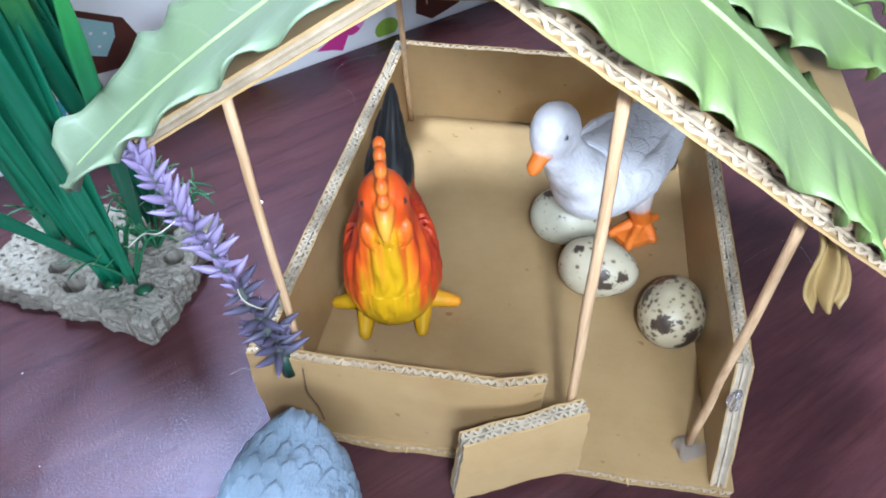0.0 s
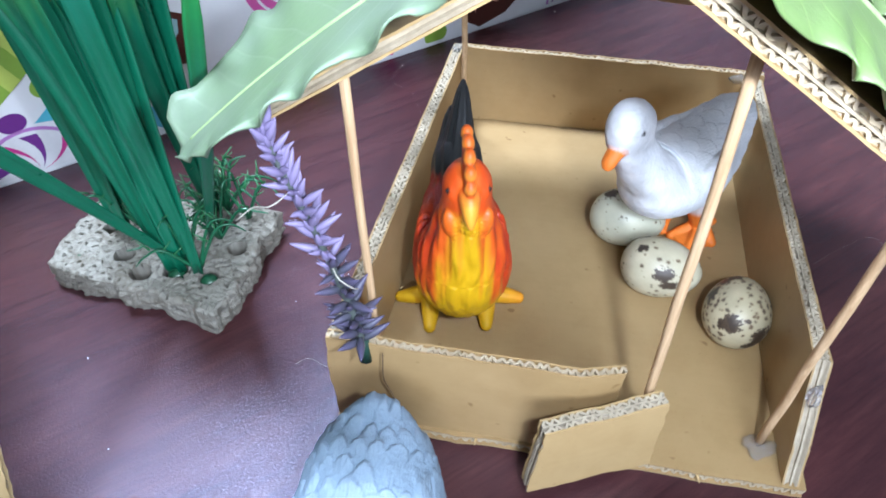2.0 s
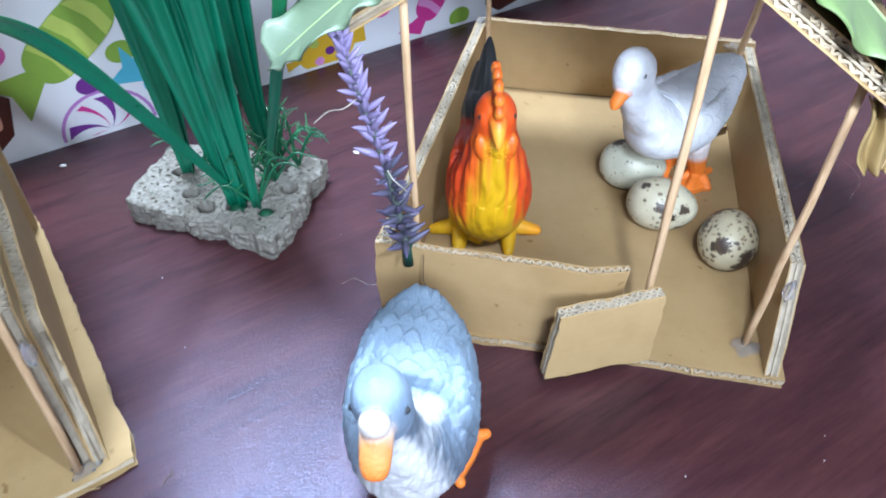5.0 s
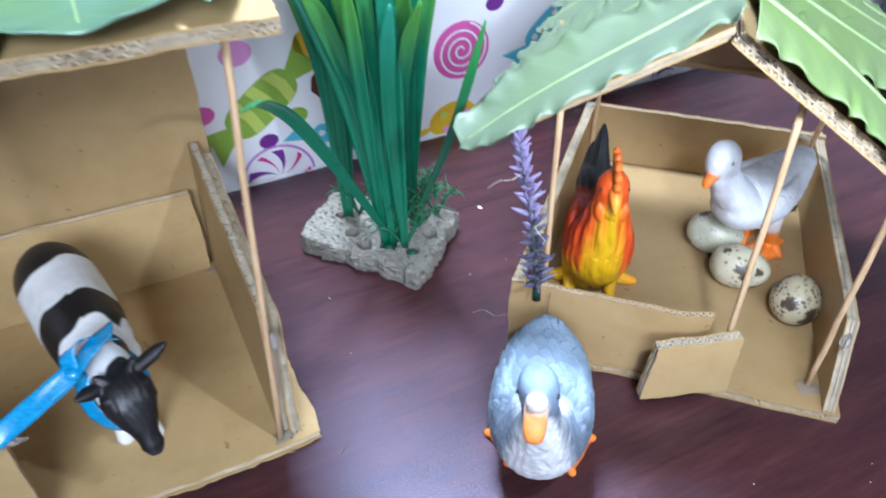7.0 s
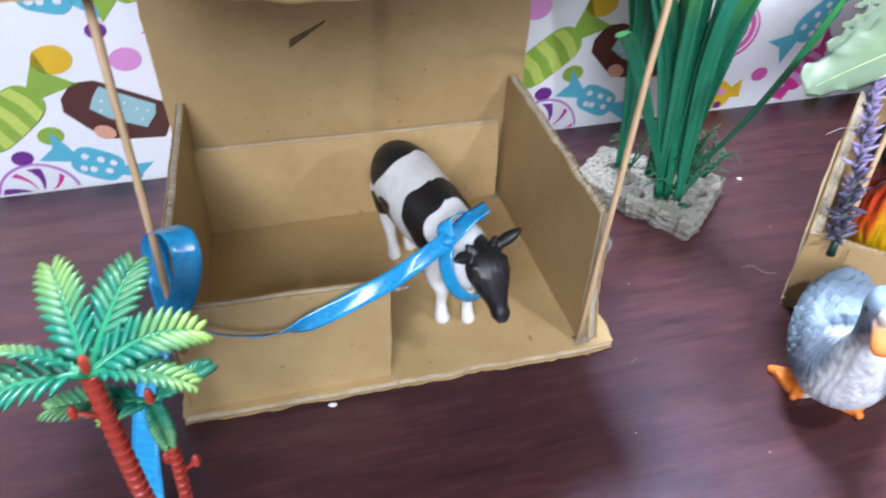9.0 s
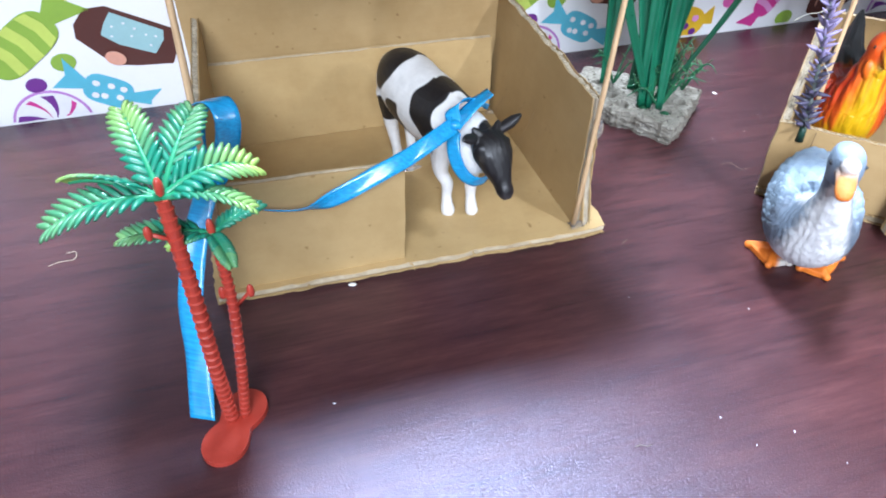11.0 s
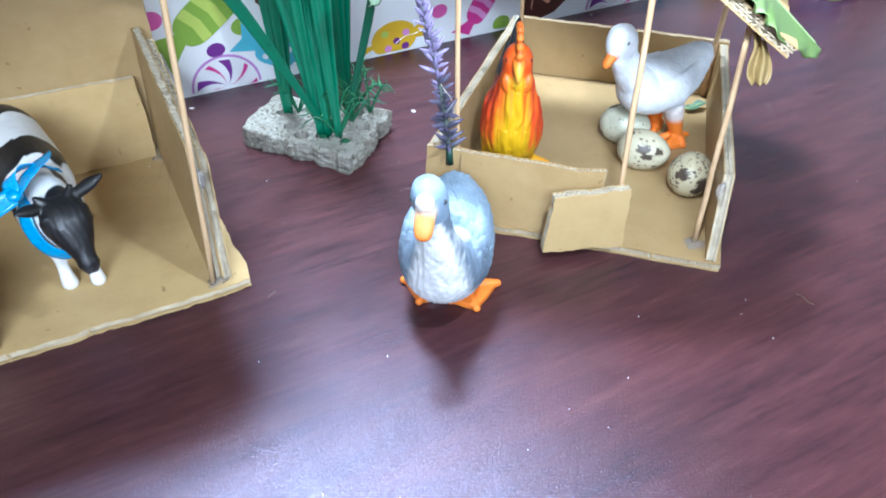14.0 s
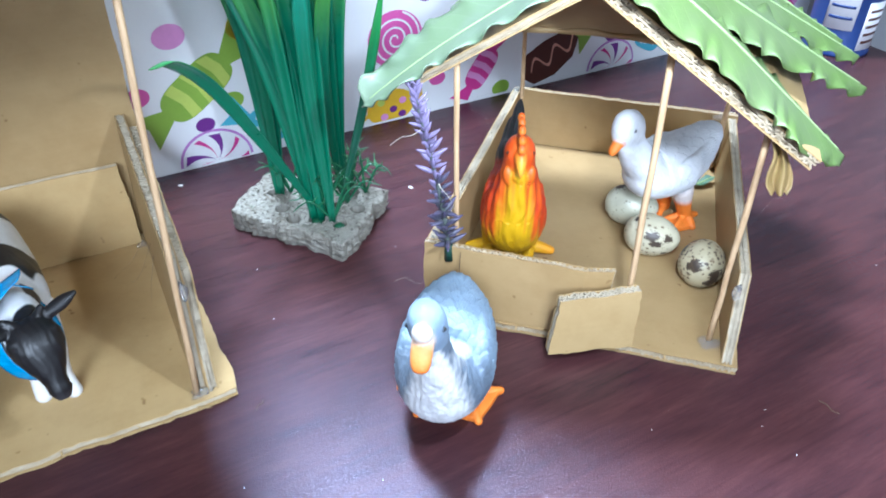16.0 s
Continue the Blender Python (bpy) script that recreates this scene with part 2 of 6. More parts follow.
def mesh_of(name, verts, faces, mats, slots=None, smooth=True, paint=None):
    me = bpy.data.meshes.new(name)
    me.from_pydata([tuple(map(float, v)) for v in verts], [], faces)
    for m in mats if isinstance(mats, (list, tuple)) else [mats]:
        me.materials.append(m)
    if slots is not None:
        me.polygons.foreach_set("material_index", slots)
    me.polygons.foreach_set("use_smooth", [smooth] * len(faces))
    if paint is not None:
        at = me.color_attributes.new("paint", "FLOAT_COLOR", "POINT")
        at.data.foreach_set("color", np.c_[np.array(paint), np.ones(len(verts))].astype(np.float32).ravel())
    me.update()
    return me


def part(name, data, parent=None, label="", m=None):
    """Links a mesh as one object, under a thing or a part where one is given."""
    ob = new(name, data)
    if parent is not None:
        ob.parent = parent
    if m is not None:
        ob.matrix_basis = m
    if label:
        ob["label"] = label
    return ob


def thing(name, label, category, m=None, group="", kind="", data=None):
    ob = new(name, data)
    if m is not None:
        ob.matrix_basis = m
    return tagged(ob, label, category, group, kind)


class Build:
    """Gathers vertices, faces, slots and paint of one mesh."""

    def __init__(self):
        self.v, self.f, self.s, self.c = [], [], [], []

    def add(self, verts, faces, slot=0, colour=(1, 1, 1)):
        k = len(self.v)
        verts = [tuple(v) for v in verts]
        self.v += verts
        self.f += [tuple(i + k for i in f) for f in faces]
        self.s += [slot] * len(faces)
        self.c += [colour(Vector(v)) for v in verts] if callable(colour) else ([tuple(colour)] * len(verts) if np.ndim(colour) == 1 else [tuple(c) for c in colour])
        return self

    def mesh(self, name, mats, smooth=True, paint=False):
        return mesh_of(name, self.v, self.f, mats, self.s, smooth, self.c if paint else None)


def spline(points, n):
    """n points along a smooth curve through rows of numbers."""
    p = np.array(points, float)
    p = np.vstack([2 * p[0] - p[1], p, 2 * p[-1] - p[-2]])
    out = []
    for s in np.linspace(0, len(points) - 1, n):
        i = min(int(s), len(points) - 2)
        t = s - i
        a, b, c, d = p[i:i + 4]
        out.append(0.5 * (2 * b + (c - a) * t + (2 * a - 5 * b + 4 * c - d) * t * t + (3 * b - a - 3 * c + d) * t ** 3))
    return np.array(out)


def ring_faces(n, k, caps=True):
    f = [(i * k + j, i * k + (j + 1) % k, (i + 1) * k + (j + 1) % k, (i + 1) * k + j) for i in range(n - 1) for j in range(k)]
    if caps:
        f += [tuple(range(k))[::-1], tuple(range((n - 1) * k, n * k))]
    return f


def tube(path, radius, k=8):
    """Verts and faces of a round bar along a path; radius a number or one for each point."""
    p = np.array(path, float)
    r = np.broadcast_to(radius, len(p))
    d = np.gradient(p, axis=0)
    d /= np.linalg.norm(d, axis=1)[:, None] + 1e-12
    ref = np.array([0, 0, 1.0]) if abs(d[0][2]) < 0.9 else np.array([1.0, 0, 0])
    v = []
    for q, t, a in zip(p, d, r):
        x = np.cross(ref, t)
        x /= np.linalg.norm(x)
        y = np.cross(t, x)
        ref = -np.cross(x, t) if False else ref
        v += [q + a * (math.cos(w) * x + math.sin(w) * y) for w in np.arange(k) * 2 * math.pi / k]
    return v, ring_faces(len(p), k)


def loft(rows, n, k, relief=None):
    """A body along a spine in the plane x = 0. Rows: y, z, half width, half depth. relief(u, w, point) pushes the skin outward."""
    s = spline(rows, n)
    d = np.gradient(s[:, :2], axis=0)
    d /= np.linalg.norm(d, axis=1)[:, None]
    v = []
    for i in range(n):
        y, z, a, b = s[i]
        ny, nz = -d[i][1], d[i][0]
        for j in range(k):
            w = 2 * math.pi * j / k
            x, o = math.cos(w), math.sin(w)
            g = relief(i / (n - 1), w) if relief else 0.0
            v.append((x * (max(a, 1e-4) + g), y + ny * o * (max(b, 1e-4) + g), z + nz * o * (max(b, 1e-4) + g)))
    return v, ring_faces(n, k)


def ball(centre, radii, k=14, n=9, turn=None):
    v = []
    for i in range(n + 1):
        a = math.pi * i / n
        for j in range(k):
            w = 2 * math.pi * j / k
            q = Vector((radii[0] * max(math.sin(a), 1e-3) * math.cos(w), radii[1] * max(math.sin(a), 1e-3) * math.sin(w), radii[2] * math.cos(a)))
            v.append(Vector(centre) + (turn @ q if turn else q))
    return v, [f[::-1] for f in ring_faces(n + 1, k)]


def sheet(grid, thick):
    """A closed thin shell over an n x m grid of points."""
    g = np.array(grid, float)
    n, m = g.shape[:2]
    nr = np.cross(np.gradient(g, axis=0), np.gradient(g, axis=1))
    nr /= np.linalg.norm(nr, axis=2)[..., None] + 1e-12
    v = list((g + nr * thick / 2).reshape(-1, 3)) + list((g - nr * thick / 2).reshape(-1, 3))
    k, f = n * m, []
    for i in range(n - 1):
        for j in range(m - 1):
            a, b, c, d = i * m + j, (i + 1) * m + j, (i + 1) * m + j + 1, i * m + j + 1
            f += [(a, b, c, d), (a + k, d + k, c + k, b + k)]
    rim = [(i, 0) for i in range(n)] + [(n - 1, j) for j in range(1, m)] + [(i, m - 1) for i in range(n - 2, -1, -1)] + [(0, j) for j in range(m - 2, 0, -1)]
    rim = [i * m + j for i, j in rim]
    f += [(a, a + k, b + k, b) for a, b in zip(rim, rim[1:] + rim[:1])]
    return v, f


def prism(outline, z0, z1):
    n = len(outline)
    v = [(x, y, z0) for x, y in outline] + [(x, y, z1) for x, y in outline]
    return v, [tuple(range(n))[::-1], tuple(range(n, 2 * n))] + [(i, (i + 1) % n, n + (i + 1) % n, n + i) for i in range(n)]


def box(x0, x1, y0, y1, z0, z1):
    return prism([(x0, y0), (x1, y0), (x1, y1), (x0, y1)], z0, z1)


def slab(name, size, mat, parent, m, label="", bevel=0.0):
    bm = bmesh.new()
    bmesh.ops.create_cube(bm, size=1, matrix=Matrix.Diagonal((*size, 1)))
    if bevel:
        bmesh.ops.bevel(bm, geom=bm.edges[:], offset=bevel, segments=2, affect="EDGES", profile=0.6)
    me = bpy.data.meshes.new(name)
    bm.to_mesh(me)
    bm.free()
    me.materials.append(mat)
    return part(name, me, parent, label, m)


rng = random.Random(7)


def board(name, corners, thick, parent, m, mat=None, edge=None, along="x", pitch=0.0033, ragged=0.0004, label="", bow=None, walls=1):
    """A sheet of corrugated cardboard over four corners (x, y) in order: two liners with a fluted core between, edges cut by hand.
    along: the way that the flutes run. bow: height of the sheet above its plane at (s, t). walls: layers of fluting."""
    mat, edge = mat or CARD, edge or FLUTE
    c = [Vector(q) for q in corners]
    off = Vector((len(name) * 1.7 + corners[1][0] * 40, corners[2][1] * 60, 0))

    def at(s, t):
        q = (c[0] * (1 - s) + c[1] * s) * (1 - t) + (c[3] * (1 - s) + c[2] * s) * t
        p = Vector((q.x, q.y, 0))
        w = ragged * (2.6 * noise.noise(p * 45 + off) + 1.6 * noise.noise(p * 190 + off))
        ex, ey = (c[1] - c[0]).normalized(), (c[3] - c[0]).normalized()
        return q + w * ex * (abs(2 * s - 1) ** 9) * (1 if s > 0.5 else -1) + w * ey * (abs(2 * t - 1) ** 9) * (1 if t > 0.5 else -1)

    lin = 0.0007
    nx, ny = max(8, int((c[1] - c[0]).length / 0.004)), max(8, int((c[3] - c[0]).length / 0.004))

    def liner(z):
        return sheet([[(*at(i / nx, j / ny), z + (bow(i / nx, j / ny) if bow else 0)) for j in range(ny + 1)] for i in range(nx + 1)], lin)

    ob = part(name, Build().add(*liner(thick / 2 - lin / 2)).mesh(name, mat, smooth=False), parent, label, m)
    part("liner", Build().add(*liner(lin / 2 - thick / 2)).mesh("liner", mat, smooth=False), ob)
    if walls == 2:
        part("liner", Build().add(*liner(0)).mesh("liner", edge, smooth=False), ob)
    span = (c[3] - c[0]).length if along == "x" else (c[1] - c[0]).length
    cells = max(3, int(span / pitch))
    for w in range(walls):
        hh = (thick / 2 - lin) if walls == 1 else (thick / 4 - lin * 0.75)
        mid = 0 if walls == 1 else (w - 0.5) * thick / 2
        g = []
        for i in range(cells * 6 + 1):
            q = i / (cells * 6)
            ph = i / 6 + 0.60 * noise.noise(Vector((q * cells * 0.7, w * 7.0, span * 90)))
            zz = mid + hh * (1 - 0.75 * abs(noise.noise(Vector((q * cells * 0.33, w * 3.0, 2.5))))) * math.sin(2 * math.pi * ph)
            row = []
            for e in np.linspace(0.003, 0.997, 7):
                s, t = (e, q) if along == "x" else (q, e)
                row.append((*at(s, t), zz + (bow(s, t) if bow else 0)))
            g.append(row)
        pad = 0.0018
        ps, pt = pad / (c[1] - c[0]).length, pad / (c[3] - c[0]).length
        core = sheet([[(*at(ps + (1 - 2 * ps) * i / 12, pt + (1 - 2 * pt) * j / 12), mid + (bow(i / 12, j / 12) if bow else 0)) for j in range(13)] for i in range(13)], hh * 1.98)
        part("fluting", Build().add(*sheet(g, 0.0010)).add(*core).mesh("fluting", edge, smooth=False), ob)
    return ob


def frame_of(origin, ex, ey, ez):
    return Matrix(((ex[0], ey[0], ez[0], origin[0]), (ex[1], ey[1], ez[1], origin[1]), (ex[2], ey[2], ez[2], origin[2]), (0, 0, 0, 1)))


UPRIGHT_X = Matrix(((1, 0, 0, 0), (0, 0, -1, 0), (0, 1, 0, 0), (0, 0, 0, 1)))   # sheet stands along x, its y is up
UPRIGHT_Y = Matrix(((0, 0, 1, 0), (1, 0, 0, 0), (0, 1, 0, 0), (0, 0, 0, 1)))    # sheet stands along y, its y is up


def stick(name, a, b, r, parent, seed=0):
    rr = random.Random(seed)
    a, b = Vector(a), Vector(b)
    path = [a.lerp(b, s) + Vector((rr.uniform(-1, 1), rr.uniform(-1, 1), 0)) * 0.0003 for s in np.linspace(0, 1, 9)]
    bd = Build().add(*tube(path, [r * rr.uniform(0.94, 1.05) for _ in path], 8))
    return part(name, bd.mesh(name, STICK), parent)


def glue(centre, radii, parent, seed):
    """A dab of clear hot glue: a low uneven pool that thins out at its rim."""
    rr = random.Random(seed)
    v, f = ball((0, 0, 0), radii, 28, 14)
    ph = [rr.uniform(0, 6) for _ in range(4)]
    out = []
    for q in v:
        a = math.atan2(q.y / radii[1], q.x / radii[0])
        k = 0.86 + 0.16 * math.sin(3 * a + ph[0]) + 0.10 * math.sin(5 * a + ph[1]) + 0.05 * math.sin(9 * a + ph[2])
        out.append(Vector(centre) + Vector((q.x * k, q.y * k, q.z * (0.9 + 0.2 * math.sin(2 * a + ph[3])))))
    return part("glue_blob", Build().add(out, f).mesh("glue_blob", GLUE), parent, "clear hot glue")


# ---- the room ----
WALL = pose(0, 0.572, 0, 0, 0, 31.2)      # x along the papered wall, y behind it

part("floor", Build().add(*box(-3, 3, -3, 3, -0.84, -0.74)).mesh("floor", FLOOR_MAT, False))
part("ceiling", Build().add(*box(-3, 3, -3, 3, 2.0, 2.1)).mesh("ceiling", PLASTER, False))
for nm, q in (("wall_north", (-3, 3, 2.6, 2.7)), ("wall_south", (-3, 3, -2.2, -2.1)), ("wall_west", (-2.7, -2.6, -2.1, 2.6)), ("wall_east", (2.6, 2.7, -2.1, 2.6))):
    part(nm, Build().add(*box(*q, -0.74, 2.0)).mesh(nm, PLASTER, False))
for ob in list(bpy.data.objects):
    if ob.type == "MESH":
        tagged(ob, "plain painted surface of the room", "room", kind="structure")

table = thing("table", "dark mahogany laminate table with satin grain", "table", WALL)
part("tabletop", Build().add(*box(-1.3, 0.42, -1.0, -0.004, -0.03, 0.0)).mesh("tabletop", TABLE, False), table)
for x in (-1.22, 0.33):
    for y in (-0.93, -0.10):
        part("leg", Build().add(*box(x - 0.03, x + 0.03, y - 0.03, y + 0.03, -0.74, -0.03)).mesh("leg", TABLE, False), table)

part_wall = thing("wall_papered", "low partition papered with bright sweets on white", "wall", WALL, kind="structure")
part("panel", Build().add(*box(-1.3, 0.43, 0, 0.03, -0.74, 0.23)).mesh("panel", PAPER, False), part_wall)
side = thing("wall_side", "plain grey side panel meeting the papered partition", "wall", WALL, kind="structure")
part("panel", Build().add(*box(0.405, 0.425, -0.45, -0.001, -0.02, 0.23)).mesh("panel", GREY_PANEL, False), side)

# ---- printed sweets of the wallpaper ----


class Print:
    """A flat printed figure on the paper: outlines in (x, z), each laid a hair above the last."""

    def __init__(self):
        self.b, self.mats, self.level = Build(), [], 0

    def lay(self, outline, colour):
        outline = [q for q in outline]
        if sum(a[0] * b[1] - b[0] * a[1] for a, b in zip(outline, outline[1:] + outline[:1])) < 0:
            outline = outline[::-1]
        if colour not in self.mats:
            self.mats.append(colour)
        self.level += 1
        d = 0.0003 + 0.00025 * self.level
        n = len(outline)
        clipped = [(x, max(z, 0.0005)) for x, z in outline]
        self.b.add([(x, -d, z) for x, z in clipped], [tuple(range(n))], self.mats.index(colour))
        return self

    def put(self, name, x, z):
        part(name, self.b.mesh(name, [INK[c] for c in self.mats], False), part_wall)


def oval(cx, cz, rx, rz, turn=0.0, n=28, wob=0.0):
    a = radians(turn)
    out = []
    for i in range(n):
        w = 2 * math.pi * i / n
        k = 1 + wob * math.sin(3 * w + cx * 90) + wob * 0.6 * math.sin(5 * w + cz * 70)
        x, z = rx * k * math.cos(w), rz * k * math.sin(w)
        out.append((cx + x * math.cos(a) - z * math.sin(a), cz + x * math.sin(a) + z * math.cos(a)))
    return out


def turned(pts, cx, cz, a):
    c, s = math.cos(radians(a)), math.sin(radians(a))
    return [(cx + x * c - z * s, cz + x * s + z * c) for x, z in pts]


def wrapped(cx, cz, half, wide, a, body, stripe, kind):
    """A sweet twisted in its wrapper: body, two tails, and stripes or spots."""
    p = Print()
    for s in (1, -1):
        tail = [(s * half * 0.92, wide * 0.16), (s * (half + wide * 0.75), wide * 0.62), (s * (half + wide * 0.55), wide * 0.1), (s * (half + wide * 0.8), -wide * 0.45), (s * half * 0.92, -wide * 0.16)]
        p.lay(turned(tail, cx, cz, a), body)
    barrel = [(half * math.copysign(abs(math.cos(w)) ** 0.55, math.cos(w)), wide * 0.5 * math.copysign(abs(math.sin(w)) ** 0.75, math.sin(w))) for w in np.linspace(0, 2 * math.pi, 30)[:-1]]
    p.lay(turned(barrel, cx, cz, a), body)
    if kind == "stripes":
        for x in (-0.62, -0.08, 0.46):
            x0, x1 = x * half, (x + 0.28) * half
            h0, h1 = wide * 0.49 * (1 - abs(x0 / half) ** 4) ** 0.6, wide * 0.49 * (1 - abs(x1 / half) ** 4) ** 0.6
            p.lay(turned([(x0, -h0), (x1, -h1), (x1 + 0.08 * half, 0), (x1, h1), (x0, h0), (x0 + 0.08 * half, 0)], cx, cz, a), stripe)
    else:
        for x, z in ((-0.55, 0.14), (-0.1, -0.2), (0.05, 0.2), (0.5, -0.1), (0.55, 0.22), (-0.45, -0.24)):
            p.lay(turned(oval(x * half, z * wide, wide * 0.11, wide * 0.1), cx, cz, a), stripe)
    p.put("wrapped_sweet_print", cx, cz)


def dot(cx, cz, rx, colour, rz=None):
    Print().lay(oval(cx, cz, rx, rz or rx * 0.78, 8), colour).put("dot_print", cx, cz)


def swirl(cx, cz, r):
    p = Print().lay(oval(cx, cz, r, r * 0.97, n=36), "rose")
    outer, inner = [], []
    for i in range(90):
        w = i / 89 * 2 * math.pi * 3.2
        q = r * (0.06 + 0.86 * i / 89)
        outer.append((cx + (q + r * 0.035) * math.cos(w), cz + (q + r * 0.035) * math.sin(w)))
        inner.append((cx + (q - r * 0.035) * math.cos(w), cz + (q - r * 0.035) * math.sin(w)))
    for i in range(89):
        p.lay([inner[i], outer[i], outer[i + 1], inner[i + 1]], "white")
        p.level = 1
    p.put("lollipop_print", cx, cz)


def wheel(cx, cz, r):
    p = Print().lay(oval(cx, cz, r, r * 0.95, n=36), "lilac")
    p.lay(oval(cx, cz, r * 0.93, r * 0.88, n=36), "white")
    for i in range(9):
        a = i * 40 + 8
        pts = []
        for s in np.linspace(0.06, 0.86, 7):
            w = radians(a + 34 * s)
            pts.append((cx + r * s * math.cos(w), cz + r * 0.95 * s * math.sin(w)))
        for s in np.linspace(0.86, 0.06, 7):
            w = radians(a + (24 if i % 2 else 12) * s ** 0.8 + 34 * s)
            pts.append((cx + r * s * math.cos(w), cz + r * 0.95 * s * math.sin(w)))
        p.lay(pts, "purple" if i % 2 else "magenta")
    p.put("peppermint_print", cx, cz)


def chocolate(cx, cz, r):
    hexa = [(-1.0, 0.42), (-0.72, 0.74), (-0.28, 0.76), (0.95, 0.14), (1.08, -0.2), (0.82, -0.7), (0.1, -0.66), (-0.42, -0.58), (-1.04, 0.12)]
    p = Print().lay([(cx + r * x, cz + r * z) for x, z in hexa], "brown")
    win = [(-0.22, 0.62), (0.78, 0.1), (0.74, -0.12), (0.5, -0.42), (-0.2, -0.12), (-0.52, 0.14), (-0.4, 0.38)]
    p.lay([(cx + r * x, cz + r * z) for x, z in win], "aqua")
    for x, z in ((-0.25, 0.3), (0.0, 0.35), (0.1, 0.05), (0.4, 0.05), (0.45, -0.2), (-0.3, 0.1), (0.2, 0.22), (0.6, 0.0)):
        p.lay(oval(cx + r * x, cz + r * z, r * 0.03, r * 0.025, n=10), "white")
    p.lay(oval(cx - r * 0.35, cz - r * 0.4, r * 0.22, r * 0.16, -25), "salmon")
    p.put("chocolate_print", cx, cz)


def iced(cx, cz, r, a):
    heart = [(-1.05, -0.1), (-0.75, 0.5), (-0.1, 0.55), (0.9, 0.42), (1.05, 0.1), (0.6, -0.45), (-0.1, -0.62), (-0.8, -0.5)]
    p = Print().lay(turned([(r * x, r * z) for x, z in heart], cx, cz, a), "brown")
    pts = [(x, 0.22 * math.sin(9 * x) + 0.02) for x in np.linspace(-0.75, 0.8, 26)]
    for (x0, z0), (x1, z1) in zip(pts, pts[1:]):
        p.lay(turned([(r * x0, r * (z0 - 0.05)), (r * x1, r * (z1 - 0.05)), (r * x1, r * (z1 + 0.05)), (r * x0, r * (z0 + 0.05))], cx, cz, a), "salmon")
        p.level = 1
    p.put("iced_chocolate_print", cx, cz)


def toffee(cx, cz, r):
    p = Print()
    for s in (1, -1):
        p.lay([(cx + s * r * 0.85, cz + s * r * 0.25), (cx + s * r * 1.35, cz + s * r * 0.55 + r * 0.1), (cx + s * r * 1.4, cz - r * 0.15), (cx + s * r * 0.9, cz - r * 0.12)], "yellow")
    p.lay(oval(cx, cz, r, r * 0.72, 6), "yellow")
    for (x, z), c in zip(((-0.4, 0.25), (0.1, -0.1), (0.5, 0.2), (-0.3, -0.35), (0.45, -0.35)), ("lime", "purple", "pink", "pink", "purple")):
        p.lay(oval(cx + r * x, cz + r * z, r * 0.16, r * 0.14), c)
    p.put("toffee_print", cx, cz)


def wall_tile(x, z):
    """One repeat of the paper, 0.42 m wide."""
    wrapped(x - 0.316, z + 0.069, 0.033, 0.033, 36, "green", "lime", "stripes")
    dot(x - 0.328, z + 0.113, 0.0125, "pink")
    dot(x - 0.3155, z + 0.0355, 0.008, "purple")
    dot(x - 0.29, z + 0.052, 0.0095, "green")
    wrapped(x - 0.264, z + 0.0235, 0.019, 0.026, -28, "teal", "white", "spots")
    chocolate(x - 0.238, z + 0.066, 0.036)
    dot(x - 0.271, z + 0.1115, 0.014, "yellow")
    dot(x - 0.222, z + 0.107, 0.0115, "pink")
    dot(x - 0.236, z + 0.130, 0.0075, "purple")
    wrapped(x - 0.262, z + 0.158, 0.018, 0.026, -15, "teal", "white", "spots")
    wrapped(x - 0.203, z + 0.163, 0.018, 0.024, 30, "green", "lime", "stripes")
    wrapped(x - 0.180, z + 0.146, 0.014, 0.022, 62, "magenta", "rose", "stripes")
    swirl(x - 0.141, z + 0.0765, 0.0265)
    toffee(x - 0.149, z + 0.013, 0.024)
    dot(x - 0.110, z + 0.112, 0.0085, "purple")
    dot(x - 0.100, z + 0.031, 0.0085, "rose")
    iced(x - 0.077, z + 0.138, 0.029, 20)
    wrapped(x - 0.056, z + 0.080, 0.024, 0.028, 42, "teal", "white", "spots")
    wrapped(x - 0.052, z + 0.031, 0.022, 0.024, 55, "magenta", "pink", "stripes")
    dot(x - 0.029, z + 0.006, 0.010, "green")
    wrapped(x - 0.004, z + 0.131, 0.020, 0.020, 50, "purple", "lilac", "stripes")
    wrapped(x + 0.034, z + 0.122, 0.017, 0.024, 80, "yellow", "teal", "stripes")
    dot(x + 0.020, z + 0.085, 0.0095, "teal")
    iced(x + 0.030, z + 0.028, 0.036, 24)
    dot(x + 0.062, z + 0.075, 0.010, "rose")


for k in (-1, 0, 1):
    # the strip beyond the shed hangs a little lower
    dx, dz = (-0.004, -0.0055) if k < 0 else (0.0, 0.0)
    wall_tile(0.42 * k + dx, dz)
    wheel(0.42 * k - 0.312 + dx, 0.001 + dz, 0.031)

# ---- the hen house ----
HEN = pose(-0.073, 0.230, 0, 0, 0, -12)
coop = thing("hen_house", "open cardboard toy hen house with leaf-thatched gable roof", "toy house", HEN)
board("base", [(0.0, 0.0), (0.192, 0.0), (0.195, 0.238), (0.010, 0.238)], 0.006, coop, pose(0, 0, 0.003), edge=FLUTE, along="y")
